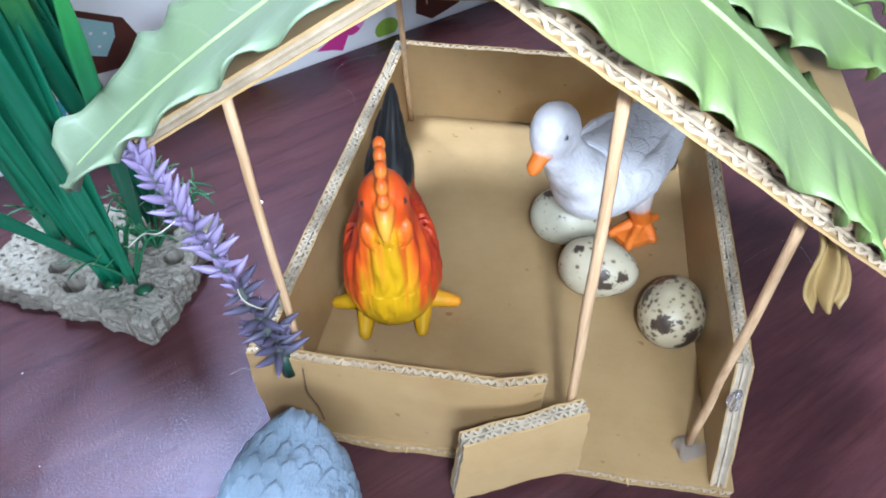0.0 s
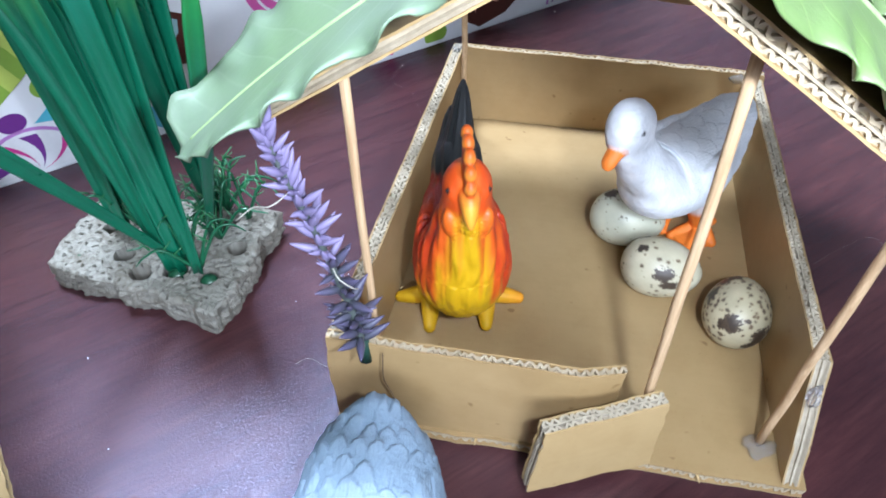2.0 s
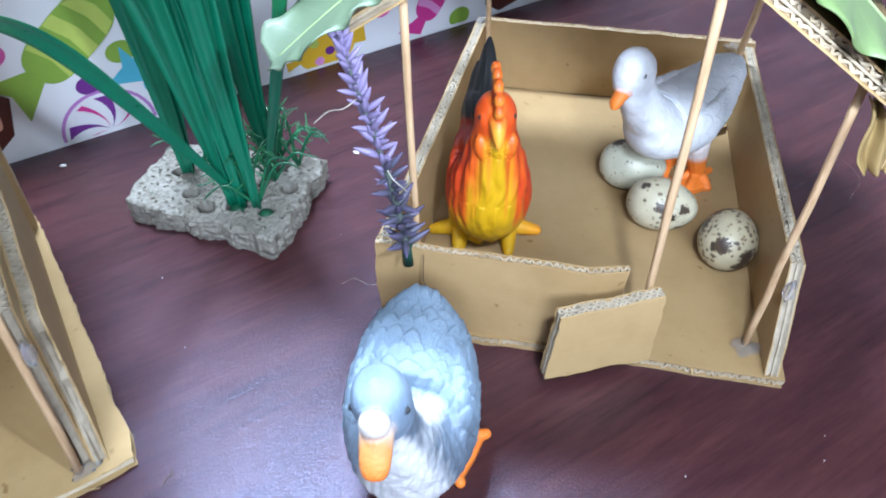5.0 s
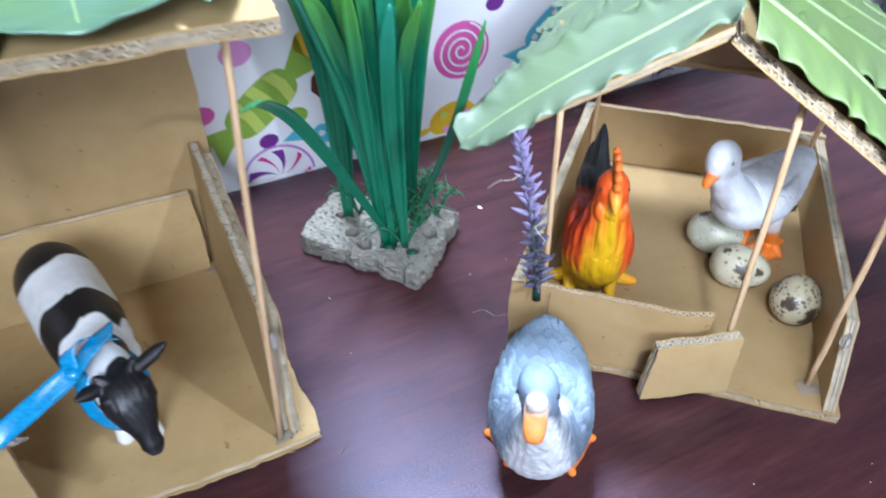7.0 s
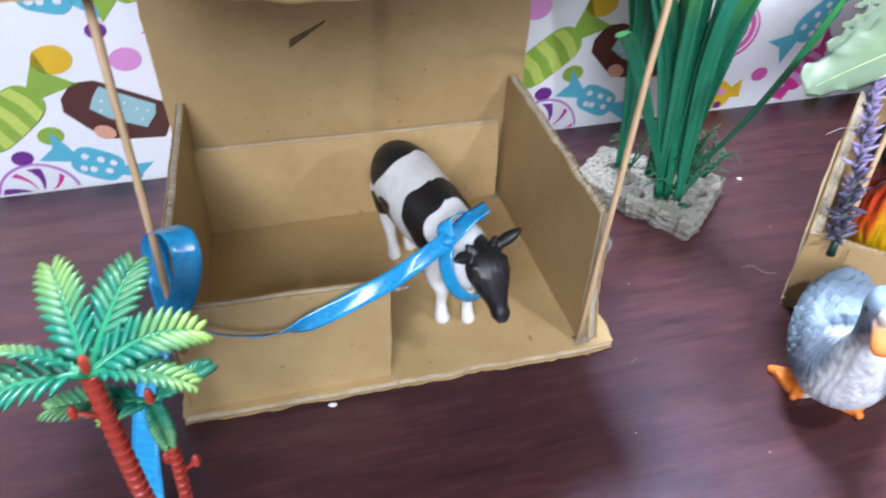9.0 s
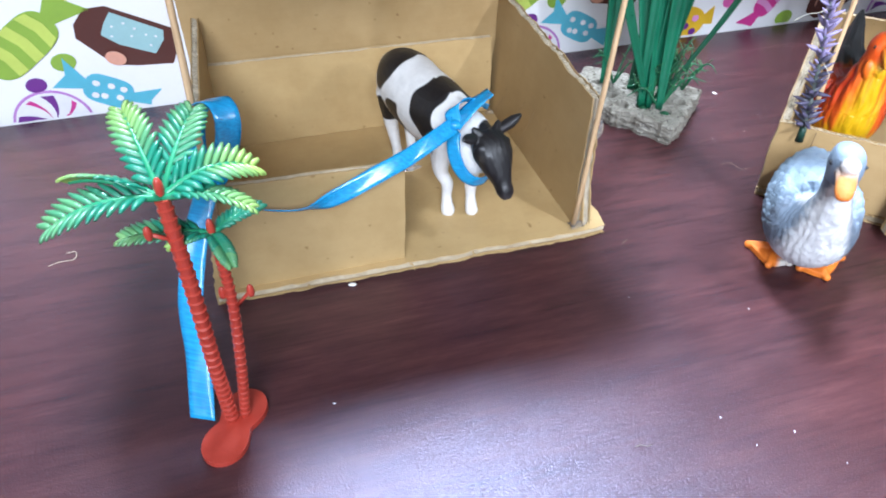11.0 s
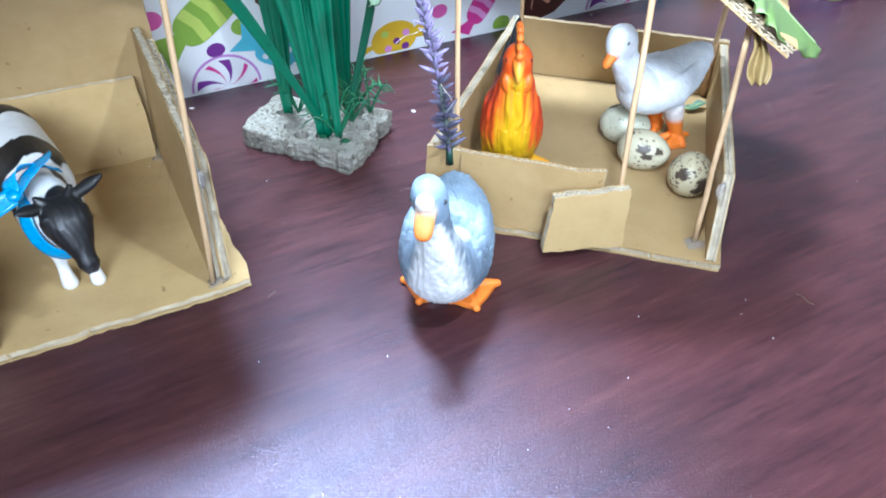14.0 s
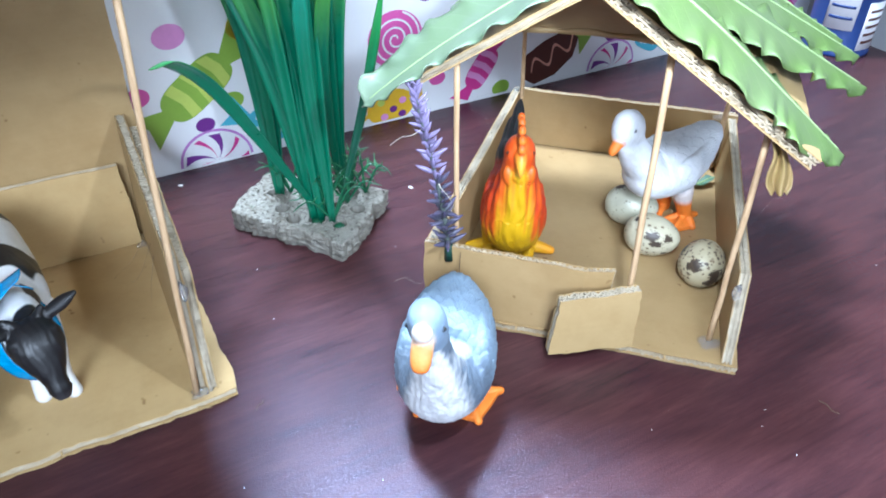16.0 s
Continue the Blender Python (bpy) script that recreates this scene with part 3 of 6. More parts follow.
# walls stand on the base
front = board("front_wall", [(0.0, 0.0), (0.112, 0.0), (0.113, 0.050), (0.0, 0.053)], 0.0045, coop, pose(0, 0.0035, 0.0065) @ UPRIGHT_X,
              along="y", bow=lambda s, t: -0.005 * max(0, s - 0.86) * 7)
left = board("left_wall", [(0.0, 0.0), (0.227, 0.0), (0.227, 0.0505), (0.0, 0.051)], 0.0065, coop,
             pose(0.0035, 0.003, 0.0065, 0, 0, -2.7) @ UPRIGHT_Y, edge=FLUTE_GREY, along="y", walls=2)
back = board("back_wall", [(0.0, 0.0), (0.1735, 0.0), (0.1735, 0.0485), (0.0, 0.0500)], 0.0045, coop, pose(0.0165, 0.2290, 0.0065) @ UPRIGHT_X, along="y")
right = board("right_wall", [(-0.014, 0.0), (0.224, 0.0), (0.224, 0.046), (0.012, 0.049)], 0.0065, coop,
              pose(0.1855, 0.014, 0.0065) @ UPRIGHT_Y, edge=FLUTE_GREY, along="y", walls=2)
gate = board("gate", [(0.0, 0.0), (0.052, 0.0), (0.052, 0.044), (0.004, 0.042)], 0.0064, coop,
             pose(0.0815, -0.0185, 0.0075, 0, 0, 24.5) @ UPRIGHT_X, mat=CARD_PALE, edge=FLUTE_GREY, along="y", walls=2, ragged=0.0007, label="cardboard gate standing open")

# roof: two slopes and a gable board between them
RIDGE, EAVE_R, EAVE_L = (0.085, 0.2215), (0.1895, 0.1515), (-0.003, 0.1635)
V0, V1 = -0.013, 0.186


def slope_frame(eave):
    ex = Vector((eave[0] - RIDGE[0], 0, eave[1] - RIDGE[1]))
    length = ex.length
    ex.normalize()
    ey = Vector((0, 1, 0))
    ez = ex.cross(ey)
    if ez.z < 0:
        ez = -ez
        # keep it right-handed by running the sheet backward
        ey = -ey
    return frame_of((RIDGE[0], 0, RIDGE[1]), ex, ey, ez), length, ey.y


fr_r, len_r, dir_r = slope_frame(EAVE_R)
fr_l, len_l, dir_l = slope_frame(EAVE_L)


def roof_corners(length, d):
    a, b = (V0, V1) if d > 0 else (-V1, -V0)
    return [(0.0, a), (length, a), (length, b), (0.0, b)]


board("roof_slope", roof_corners(len_r, dir_r), 0.0065, coop, fr_r, mat=CARD_PALE, along="y", walls=2, pitch=0.0042)
V0 = -0.007
board("roof_slope", roof_corners(len_l, dir_l), 0.0044, coop, fr_l, mat=CARD_PALE, along="x")
gm = Build()
arch = [(0.010, 0.168), (0.022, 0.1595)] + [(u, 0.1612 + 0.0035 * math.sin(math.pi * (u - 0.022) / 0.12)) for u in np.linspace(0.03, 0.135, 9)] + [(0.146, 0.1585), (0.158, 0.1665), (0.085, 0.2165)]
gv, gf = prism(arch, -0.0022, 0.0022)
gm.add(gv, gf, 0)
gm.s = [0, 0] + [1] * (len(gf) - 2)
part("gable_board", gm.mesh("gable_board", [CARD, FLUTE], False), coop, "arched gable board under the roof", pose(0, 0.082, 0) @ UPRIGHT_X)

lip = [[(u, -0.0026 - 0.0004 * math.sin(300 * u), z + e) for e in (0.0, 0.0032 + 0.0006 * math.sin(190 * u))] for u, z in
       [(u, 0.1612 + 0.0035 * math.sin(math.pi * (u - 0.022) / 0.12)) for u in np.linspace(0.024, 0.142, 40)]]
part("torn_edge", Build().add(*sheet(lip, 0.0010)).mesh("torn_edge", CARD_PALE), coop, "pale torn lower edge of the gable board", pose(0, 0.082, 0))

stick("post", (0.1240, 0.0085, 0.004), (0.1195, 0.002, 0.1970), 0.0018, coop, 1)
stick("post", (0.0185, 0.010, 0.006), (0.0168, 0.010, 0.172), 0.0016, coop, 2)
stick("post", (0.1755, 0.018, 0.006), (0.1690, 0.001, 0.163), 0.0017, coop, 3)
stick("post", (0.0190, 0.2215, 0.006), (0.0235, 0.176, 0.178), 0.0016, coop, 4)
stick("post", (0.1790, 0.226, 0.006), (0.1745, 0.172, 0.160), 0.0021, coop, 5)
glue((0.1755, 0.016, 0.0068), (0.008, 0.006, 0.0022), coop, 1)
glue((0.181, 0.012, 0.052), (0.0024, 0.004, 0.0060), coop, 2)
glue((0.0145, 0.222, 0.0575), (0.005, 0.004, 0.002), coop, 3)
glue((0.112, 0.004, 0.0075), (0.010, 0.003, 0.0022), coop, 4)
glue((0.176, 0.226, 0.052), (0.005, 0.004, 0.003), coop, 5)
glue((0.004, 0.006, 0.057), (0.004, 0.005, 0.002), coop, 6)


def leaf(name, length, width, mat, m, parent, seed, waves=7, lift=0.004, droop=0.0, cut=False, label="", tip=0.35, rim=0.05, root=0.12, fold=0.05, bend=0.0, flare=0.0):
    """A long leaf along x from its stalk end: uneven scalloped rim, folded on its midrib (fold below 0: the midrib is the ridge).
    droop: how far the tip hangs; bend: how far the tip swings sideways; flare: how far one side stands up."""
    rr = random.Random(seed)
    ph = [rr.uniform(0, 6.28) for _ in range(6)]
    n, m2 = 120, 15
    g, mid = [], []
    for i in range(n):
        s = i / (n - 1)
        prof = min(1.0, (s + root) / 0.30) ** 0.6 * (min(1.0, (1.004 - s) / 0.05) ** 0.40 if cut else min(1.0, (1.02 - s) / tip) ** 0.75)
        row = []
        for j in range(m2):
            q = 2 * j / (m2 - 1) - 1
            side = 0 if q < 0 else 1
            k = s * waves + 0.9 * noise.noise(Vector((s * waves * 0.6, seed * 1.3, side * 5.0)))
            saw = 1 - (k - math.floor(k))
            size = 0.75 + 0.8 * noise.noise(Vector((math.floor(k) * 0.77, seed * 2.1, side * 3.0)))
            sc = 1 + rim * (size * (2 * saw - 1) if waves > 14 else size * 1.6 * math.sin(2 * math.pi * k + ph[side])) + 0.05 * noise.noise(Vector((s * 6, seed, side)))
            y = q * width / 2 * prof * sc + 0.0025 * math.sin(2.1 * s + ph[4]) + bend * s * s
            z = fold * width * abs(q) ** 1.4 + lift * abs(q) ** 4 * size * (0.25 + 0.75 * math.sin(2 * math.pi * k + ph[side] + 0.9)) - droop * s * s + 0.0012 * math.sin(5 * s + ph[5])
            z += flare * width * max(0.0, -q) ** 1.3 * min(1.0, s / 0.45)
            row.append((s * length, y, z + 0.0022))
        g.append(row)
        mid.append((s * length, row[m2 // 2][1], row[m2 // 2][2] + 0.0002))
    ob = part(name, Build().add(*sheet(g, 0.0005)).mesh(name, mat), parent, label, m)
    part("midrib", Build().add(*tube(mid[: n - 4], np.linspace(0.0011, 0.0004, n - 4), 8)).mesh("midrib", RIB), ob)
    return ob


# thatch: leaves laid from the ridge to the eaves, each over the one behind it
for i, v in enumerate((0.170, 0.138, 0.104, 0.066, 0.019)):
    over = (0.016, 0.020, 0.024, 0.028, 0.034)[i]
    leaf("leaf", len_l + over, (0.064, 0.066, 0.068, 0.068, 0.066)[i], LEAF_UNDER, fr_l @ pose(-0.002, dir_l * v, 0.0022 + 0.0013 * i, (0, 0, 0, 2, 3)[i], 0, dir_l * (-2, -4, -5, -6, -10)[i]), coop, 20 + i,
         droop=(0.004, 0.004, 0.004, 0.006, 0.008)[i], flare=(0, 0, 0, 0.05, 0.17)[i], lift=0.0022 if i < 4 else 0.0030, waves=13 if i < 4 else 8, rim=0.085 if i < 4 else 0.055, root=0.30, fold=-0.03, tip=0.35 if i < 4 else 0.26, label="pale green scalloped leaf, underside up")
for i, v in enumerate((0.172, 0.142, 0.106, 0.056, 0.000)):
    leaf("leaf", len_r + (0.024, 0.032, 0.036, 0.032, 0.022)[i], (0.058, 0.058, 0.060, 0.062, 0.062)[i], LEAF_GREEN, fr_r @ pose(-0.002, dir_r * v, 0.0042 + 0.0016 * i, 0, 0, dir_r * (0, 2, 4, 6, 6)[i]), coop, 40 + i,
         droop=(-0.004, -0.010, -0.012, -0.010, 0.008)[i], lift=0.0044 if i < 4 else 0.0030, waves=10, rim=0.070 if i < 4 else 0.055, root=0.30, tip=0.42 if i < 4 else 0.26, fold=-0.08, bend=dir_r * (0, 0.004, 0.006, 0.004, 0.0)[i],
         label="fresh green wavy leaf with pale midrib")
for k, (u, ln, yaw) in enumerate(((0.060, 0.003, -95), (0.150, 0.0035, -70))):
    shred = [[(q * ln, (e - 0.5) * 0.0014 * (1 - 0.8 * q), 0.0005 * math.sin(4 * q + k)) for e in (0, 0.5, 1)] for q in np.linspace(0, 1, 6)]
    part("torn_shred", Build().add(*sheet(shred, 0.0005)).mesh("torn_shred", CARD_PALE), coop, "torn shred of brown paper", pose(u, 0.0005, 0.0045, 0, 6, yaw))
# a dry leaf end, creased lengthwise, hangs under the eave by the post
dry = []
for a in np.linspace(0, 1, 30):
    wide = 0.0044 - 0.0008 * math.sin(7 * a) - 0.0018 * max(0.0, a - 0.85) / 0.15
    dry.append([(0.1735 + 0.0070 * a + 0.0010 * math.sin(5 * a) + q * wide + 0.0014 * q * a, -0.0040 + 0.0022 * math.cos(5.5 * q + 1.2 + 1.2 * a) - 0.0050 * a * a, 0.1550 - 0.0230 * a + 0.0030 * q * a - 0.0030 * q + 0.0003 * math.sin(9 * q))
                for q in np.linspace(-1, 1, 22)])
part("dry_leaf", Build().add(*sheet(dry, 0.0004)).mesh("dry_leaf", DRY_LEAF), coop, "dry brown creased leaf under the eave")

# ---- the cow shed ----
SHED = pose(-0.393, 0.029, 0, 0, 0, 31.2)
shed = thing("cow_shed", "open cardboard toy cow shed with flat roof of leaves", "toy house", SHED)
board("base", [(0.0, -0.003), (0.2545, -0.005), (0.2455, 0.184), (-0.002, 0.184)], 0.0065, shed, pose(0, 0, 0.0033), edge=FLUTE, mat=CARD_PALE, along="x", ragged=0.0008)
board("front_wall", [(0.006, 0.0), (0.1165, -0.003), (0.1185, 0.070), (0.008, 0.074)], 0.0045, shed, pose(0, 0.0035, 0.0068) @ UPRIGHT_X, mat=CARD_PALE, along="x")
board("left_wall", [(0.0, 0.0), (0.168, 0.0), (0.168, 0.100), (0.004, 0.082)], 0.0050, shed, pose(0.0065, 0.004, 0.0068, 0, 0, -2.5) @ UPRIGHT_Y, edge=FLUTE_GREY, along="y")
board("right_wall", [(0.0, 0.0), (0.166, 0.0), (0.166, 0.096), (0.006, 0.089)], 0.0058, shed, pose(0.2352, 0.004, 0.0068, 0, 3.2, 0.6) @ UPRIGHT_Y, edge=FLUTE_GREY, along="y", ragged=0.0008)
board("outer_layer", [(-0.001, 0.0), (0.160, 0.0), (0.158, 0.088), (0.014, 0.074)], 0.0058, shed, pose(0.2411, 0.004, 0.0068, 0, 3.2, 0.6) @ UPRIGHT_Y, mat=CARD_PALE, edge=FLUTE_GREY, along="y", ragged=0.0016)
board("back_board", [(0.016, 0.0), (0.2285, 0.0), (0.2285, 0.064), (0.0150, 0.068)], 0.0050, shed, pose(0, 0.164, 0.0068) @ UPRIGHT_X, mat=CARD_PALE, along="x")
board("tall_back_wall", [(0.004, 0.0), (0.2455, 0.0), (0.2515, 0.229), (0.004, 0.229)], 0.0045, shed, pose(0, 0.1745, 0.0068) @ UPRIGHT_X, along="y")
roof = board("roof", [(-0.006, -0.022), (0.266, -0.022), (0.262, 0.190), (-0.006, 0.190)], 0.0060, shed, pose(0, 0, 0.2420), mat=CARD_PALE, along="y", walls=2, pitch=0.0044, ragged=0.0009,
             bow=lambda s, t: 0.0025 * math.sin(2.6 * s) - 0.0012 * math.sin(6 * s) + 0.0030 * (1 - s))
flap = [[(x, -0.0235 - 0.0010 * math.sin(40 * x), z) for z in np.linspace(0.2430, 0.2388 - 0.0060 * min(1.0, max(0.0, x - 0.060) / 0.06) - 0.0008 * math.sin(90 * x) - 0.0004 * math.sin(310 * x), 4)] for x in np.linspace(0.058, 0.150, 40)]
part("torn_flap", Build().add(*sheet(flap, 0.0007)).mesh("torn_flap", CARD_PALE), shed, "torn paper flap under the roof edge")
# dark sheet laid on the uncut wall, torn paper and slit shade in one colour
slit = [[(x, 0.1717, z) for z in (0.1365 + (x - 0.088) * 0.62, 0.1415 + (x - 0.088) * 0.45)] for x in np.linspace(0.088, 0.112, 6)]
part("torn_slit", Build().add(*sheet(slit, 0.0006)).mesh("torn_slit", TORN), shed, "dark strip for the shaded torn slit in the tall back wall")
stick("post", (0.2320, 0.001, 0.0065), (0.2490, 0.004, 0.2375), 0.0017, shed, 11)
stick("post", (0.0110, -0.0015, 0.055), (0.0160, 0.003, 0.2375), 0.0018, shed, 12)
glue((0.2345, 0.001, 0.0075), (0.007, 0.005, 0.0018), shed, 7)
glue((0.2405, 0.003, 0.079), (0.0026, 0.0036, 0.0065), shed, 8)
glue((0.122, 0.001, 0.0735), (0.006, 0.002, 0.0018), shed, 9)
glue((0.228, 0.158, 0.0075), (0.004, 0.004, 0.0016), shed, 10)
glue((0.012, 0.0015, 0.074), (0.006, 0.004, 0.003), shed, 11)
# shreds of liner along the hand-cut front edge of the base
for k, (u, ln, yaw) in enumerate(((0.118, 0.006, -70), (0.196, 0.006, -35), (0.226, 0.012, -18), (0.160, 0.004, -60), (0.055, 0.004, -80))):
    shred = [[(q * ln, (e - 0.5) * 0.0011 * (1 - 0.8 * q) + 0.0008 * math.sin(3 * q + k), 0.0006 * math.sin(4 * q + k)) for e in (0, 0.5, 1)] for q in np.linspace(0, 1, 7)]
    part("torn_shred", Build().add(*sheet(shred, 0.0005)).mesh("torn_shred", CARD_PALE), shed, "torn shred of brown paper", pose(u, -0.0035, 0.0052 - 0.0005 * (k % 3), 4, 8, yaw))
for k, pts in enumerate((((0.2325, 0.080, 0.050), (0.2260, 0.085, 0.026), (0.2230, 0.092, 0.0072)), ((0.2330, 0.100, 0.046), (0.2220, 0.108, 0.020), (0.2150, 0.118, 0.0072)), ((0.2325, 0.140, 0.030), (0.2200, 0.138, 0.012), (0.2050, 0.128, 0.0072)))):
    part("glue_hair", Build().add(*tube(spline(pts, 20), 0.0001, 6)).mesh("glue_hair", GLUE), shed, "dried glue strand")
# leaves from the back edge to the front, each given by two places on its midrib
for i, (u1, v1, u2, v2, width, mat, cut_end) in enumerate([
        (0.012, 0.150, 0.010, -0.0265, 0.050, LEAF_DEEP, True), (0.036, 0.150, 0.040, -0.0260, 0.046, LEAF_GREEN, True), (0.1706, 0.0996, 0.1555, -0.0255, 0.047, LEAF_GREEN, True),
        (0.129, 0.0908, 0.1118, -0.0260, 0.046, LEAF_UNDER, True), (0.030, 0.150, 0.034, 0.055, 0.044, LEAF_UNDER, False), (0.109, 0.1535, 0.1062, 0.083, 0.048, LEAF_DEEP, False),
        (0.1501, 0.1366, 0.161, 0.012, 0.046, LEAF_DEEP, False), (0.070, 0.1499, 0.0740, -0.0270, 0.051, LEAF_DEEP, True), (0.2085, 0.1134, 0.2075, -0.0265, 0.058, LEAF_DEEP, True),
        (0.2417, 0.0988, 0.2405, -0.0240, 0.050, LEAF_DEEP, False)]):
    k = (0.196 - v2) / (v1 - v2)
    u0 = u2 + (u1 - u2) * k
    leaf("leaf", math.hypot(u0 - u2, 0.196 - v2) + (0.004 if cut_end else 0.0), width, mat, pose(u0, 0.196, 0.2456 + 0.0010 * i, 0, 0, math.degrees(math.atan2(v2 - 0.196, u2 - u0))), shed, 80 + i, waves=19, lift=0.0005, rim=0.032, cut=cut_end, tip=0.30,
         label="pale leaf, underside up" if mat is LEAF_UNDER else "broad deep green leaf with toothed rim")
glue((0.161, 0.014, 0.2530), (0.0035, 0.0045, 0.0020), shed, 14)

# ---- toy birds: each is one solid cast ----


def blend(a, b, t):
    t = max(0.0, min(1.0, t))
    return tuple(x * (1 - t) + y * t for x, y in zip(a, b))


class Cast:
    """Rough closed pieces that are fused into one smooth skin, then given feather relief and brushed colour, some of it
    shading that relief.
    """

    def __init__(self):
        self.v, self.f, self.p, self.paints = [], [], [], []

    def add(self, verts, faces, paint):
        k = len(self.v)
        verts = [tuple(map(float, v)) for v in verts]
        self.v += verts
        self.f += [tuple(i + k for i in f) for f in faces]
        self.p += [len(self.paints)] * len(verts)
        self.paints.append(paint if callable(paint) else (lambda p, h, c=tuple(paint): c))
        return self

    def limb(self, pts, radii, paint, k=12):
        p = spline([(*q, r) for q, r in zip(pts, radii)], max(10, 5 * len(pts)))
        self.add(*tube(p[:, :3], np.maximum(p[:, 3], 0.0003), k), paint)
        for e in (p[0], p[-1]):
            self.add(*ball(e[:3], (e[3],) * 3, 12, 8), paint)

    def mesh(self, name, mat, voxel=0.0007, smooth=6, relief=None):
        me = bpy.data.meshes.new(name)
        me.from_pydata(self.v, [], self.f)
        ob = bpy.data.objects.new(name, me)
        scene.collection.objects.link(ob)
        md = ob.modifiers.new("skin", "REMESH")
        md.mode, md.voxel_size = "VOXEL", voxel
        ms = ob.modifiers.new("soft", "SMOOTH")
        ms.factor, ms.iterations = 0.5, smooth
        out = bpy.data.meshes.new_from_object(ob.evaluated_get(bpy.context.evaluated_depsgraph_get()))
        bpy.data.objects.remove(ob)
        tree = kdtree.KDTree(len(self.v))
        for i, q in enumerate(self.v):
            tree.insert(q, i)
        tree.balance()
        cols, moved = [], []
        for vt in out.vertices:
            q, n = vt.co.copy(), vt.normal.copy()
            near = [self.p[i] for _, i, _ in tree.find_n(q, 4)]
            h = relief(q, n, near[0]) if relief else 0.0
            c = [self.paints[i](q, h) for i in near]
            cols.append(tuple(sum(x[j] for x in c) / len(c) for j in range(3)))
            moved.append(q + n * h)
        faces = [tuple(p.vertices) for p in out.polygons]
        bpy.data.meshes.remove(out)
        bpy.data.meshes.remove(me)
        return mesh_of(name, moved, faces, mat, paint=cols)


def plume(r, c, depth, soft=0.75):
    """Overlapping feathers in rows r and columns c: domed, rounded at the rim, with fine barbs."""
    best, bc = 0.0, 0.0
    for k in (0, 1, 2):
        i = math.floor(r) + k
        g = c + 0.5 * (i % 2) + 0.08 * math.sin(5.1 * i)
        j = math.floor(g)
        q = (g - j - 0.5) * 2
        d = i + 0.32 * math.sin(12.9 * i + 7.3 * j) - r - soft * (1 - math.sqrt(max(0.0, 1 - 0.97 * q * q)))
        if 0 <= d <= 1.7:
            hgt = 1 - 0.52 * d - 0.30 * q * q - 0.25 * max(0.0, 1 - d / 0.12)
            if hgt > best:
                best, bc = hgt, q + 0.12 * d
    return depth * (best - 0.5 + 0.10 * math.sin(22 * bc))


def clamp(x):
    return max(0.0, min(1.0, x))


def web(b, heel, tips, colour, high=0.0058):
    """A flat web between stout toes that run from the heel to the tips, under a short leg."""
    h = Vector(heel)
    t = [Vector((*q, 0.0)) for q in tips]
    for q in t:
        d = q - Vector((h.x, h.y, 0))
        b.limb([(h.x, h.y, high), (h.x + d.x * 0.55, h.y + d.y * 0.55, high * 0.72), (q.x - d.x * 0.08, q.y - d.y * 0.08, 0.0026)], [0.0034, 0.0028, 0.0025], colour, 9)
    for p, q in zip(t, t[1:]):
        m = (p + q) / 2 * 0.97 + Vector((h.x, h.y, 0)) * 0.03
        ring = [(h.x, h.y), (p.x * 0.93 + h.x * 0.07, p.y * 0.93 + h.y * 0.07), (m.x, m.y), (q.x * 0.93 + h.x * 0.07, q.y * 0.93 + h.y * 0.07)]
        v, f = prism(ring, 0.0004, 0.0046)
        v[4] = (h.x, h.y, high)
        b.add(v, f, colour)


ORANGE = (0.80, 0.195, 0.020)


def tone(c, p, amount=0.12, scale=140):
    k = 1 + amount * noise.noise(p * scale)
    return tuple(x * k for x in c)


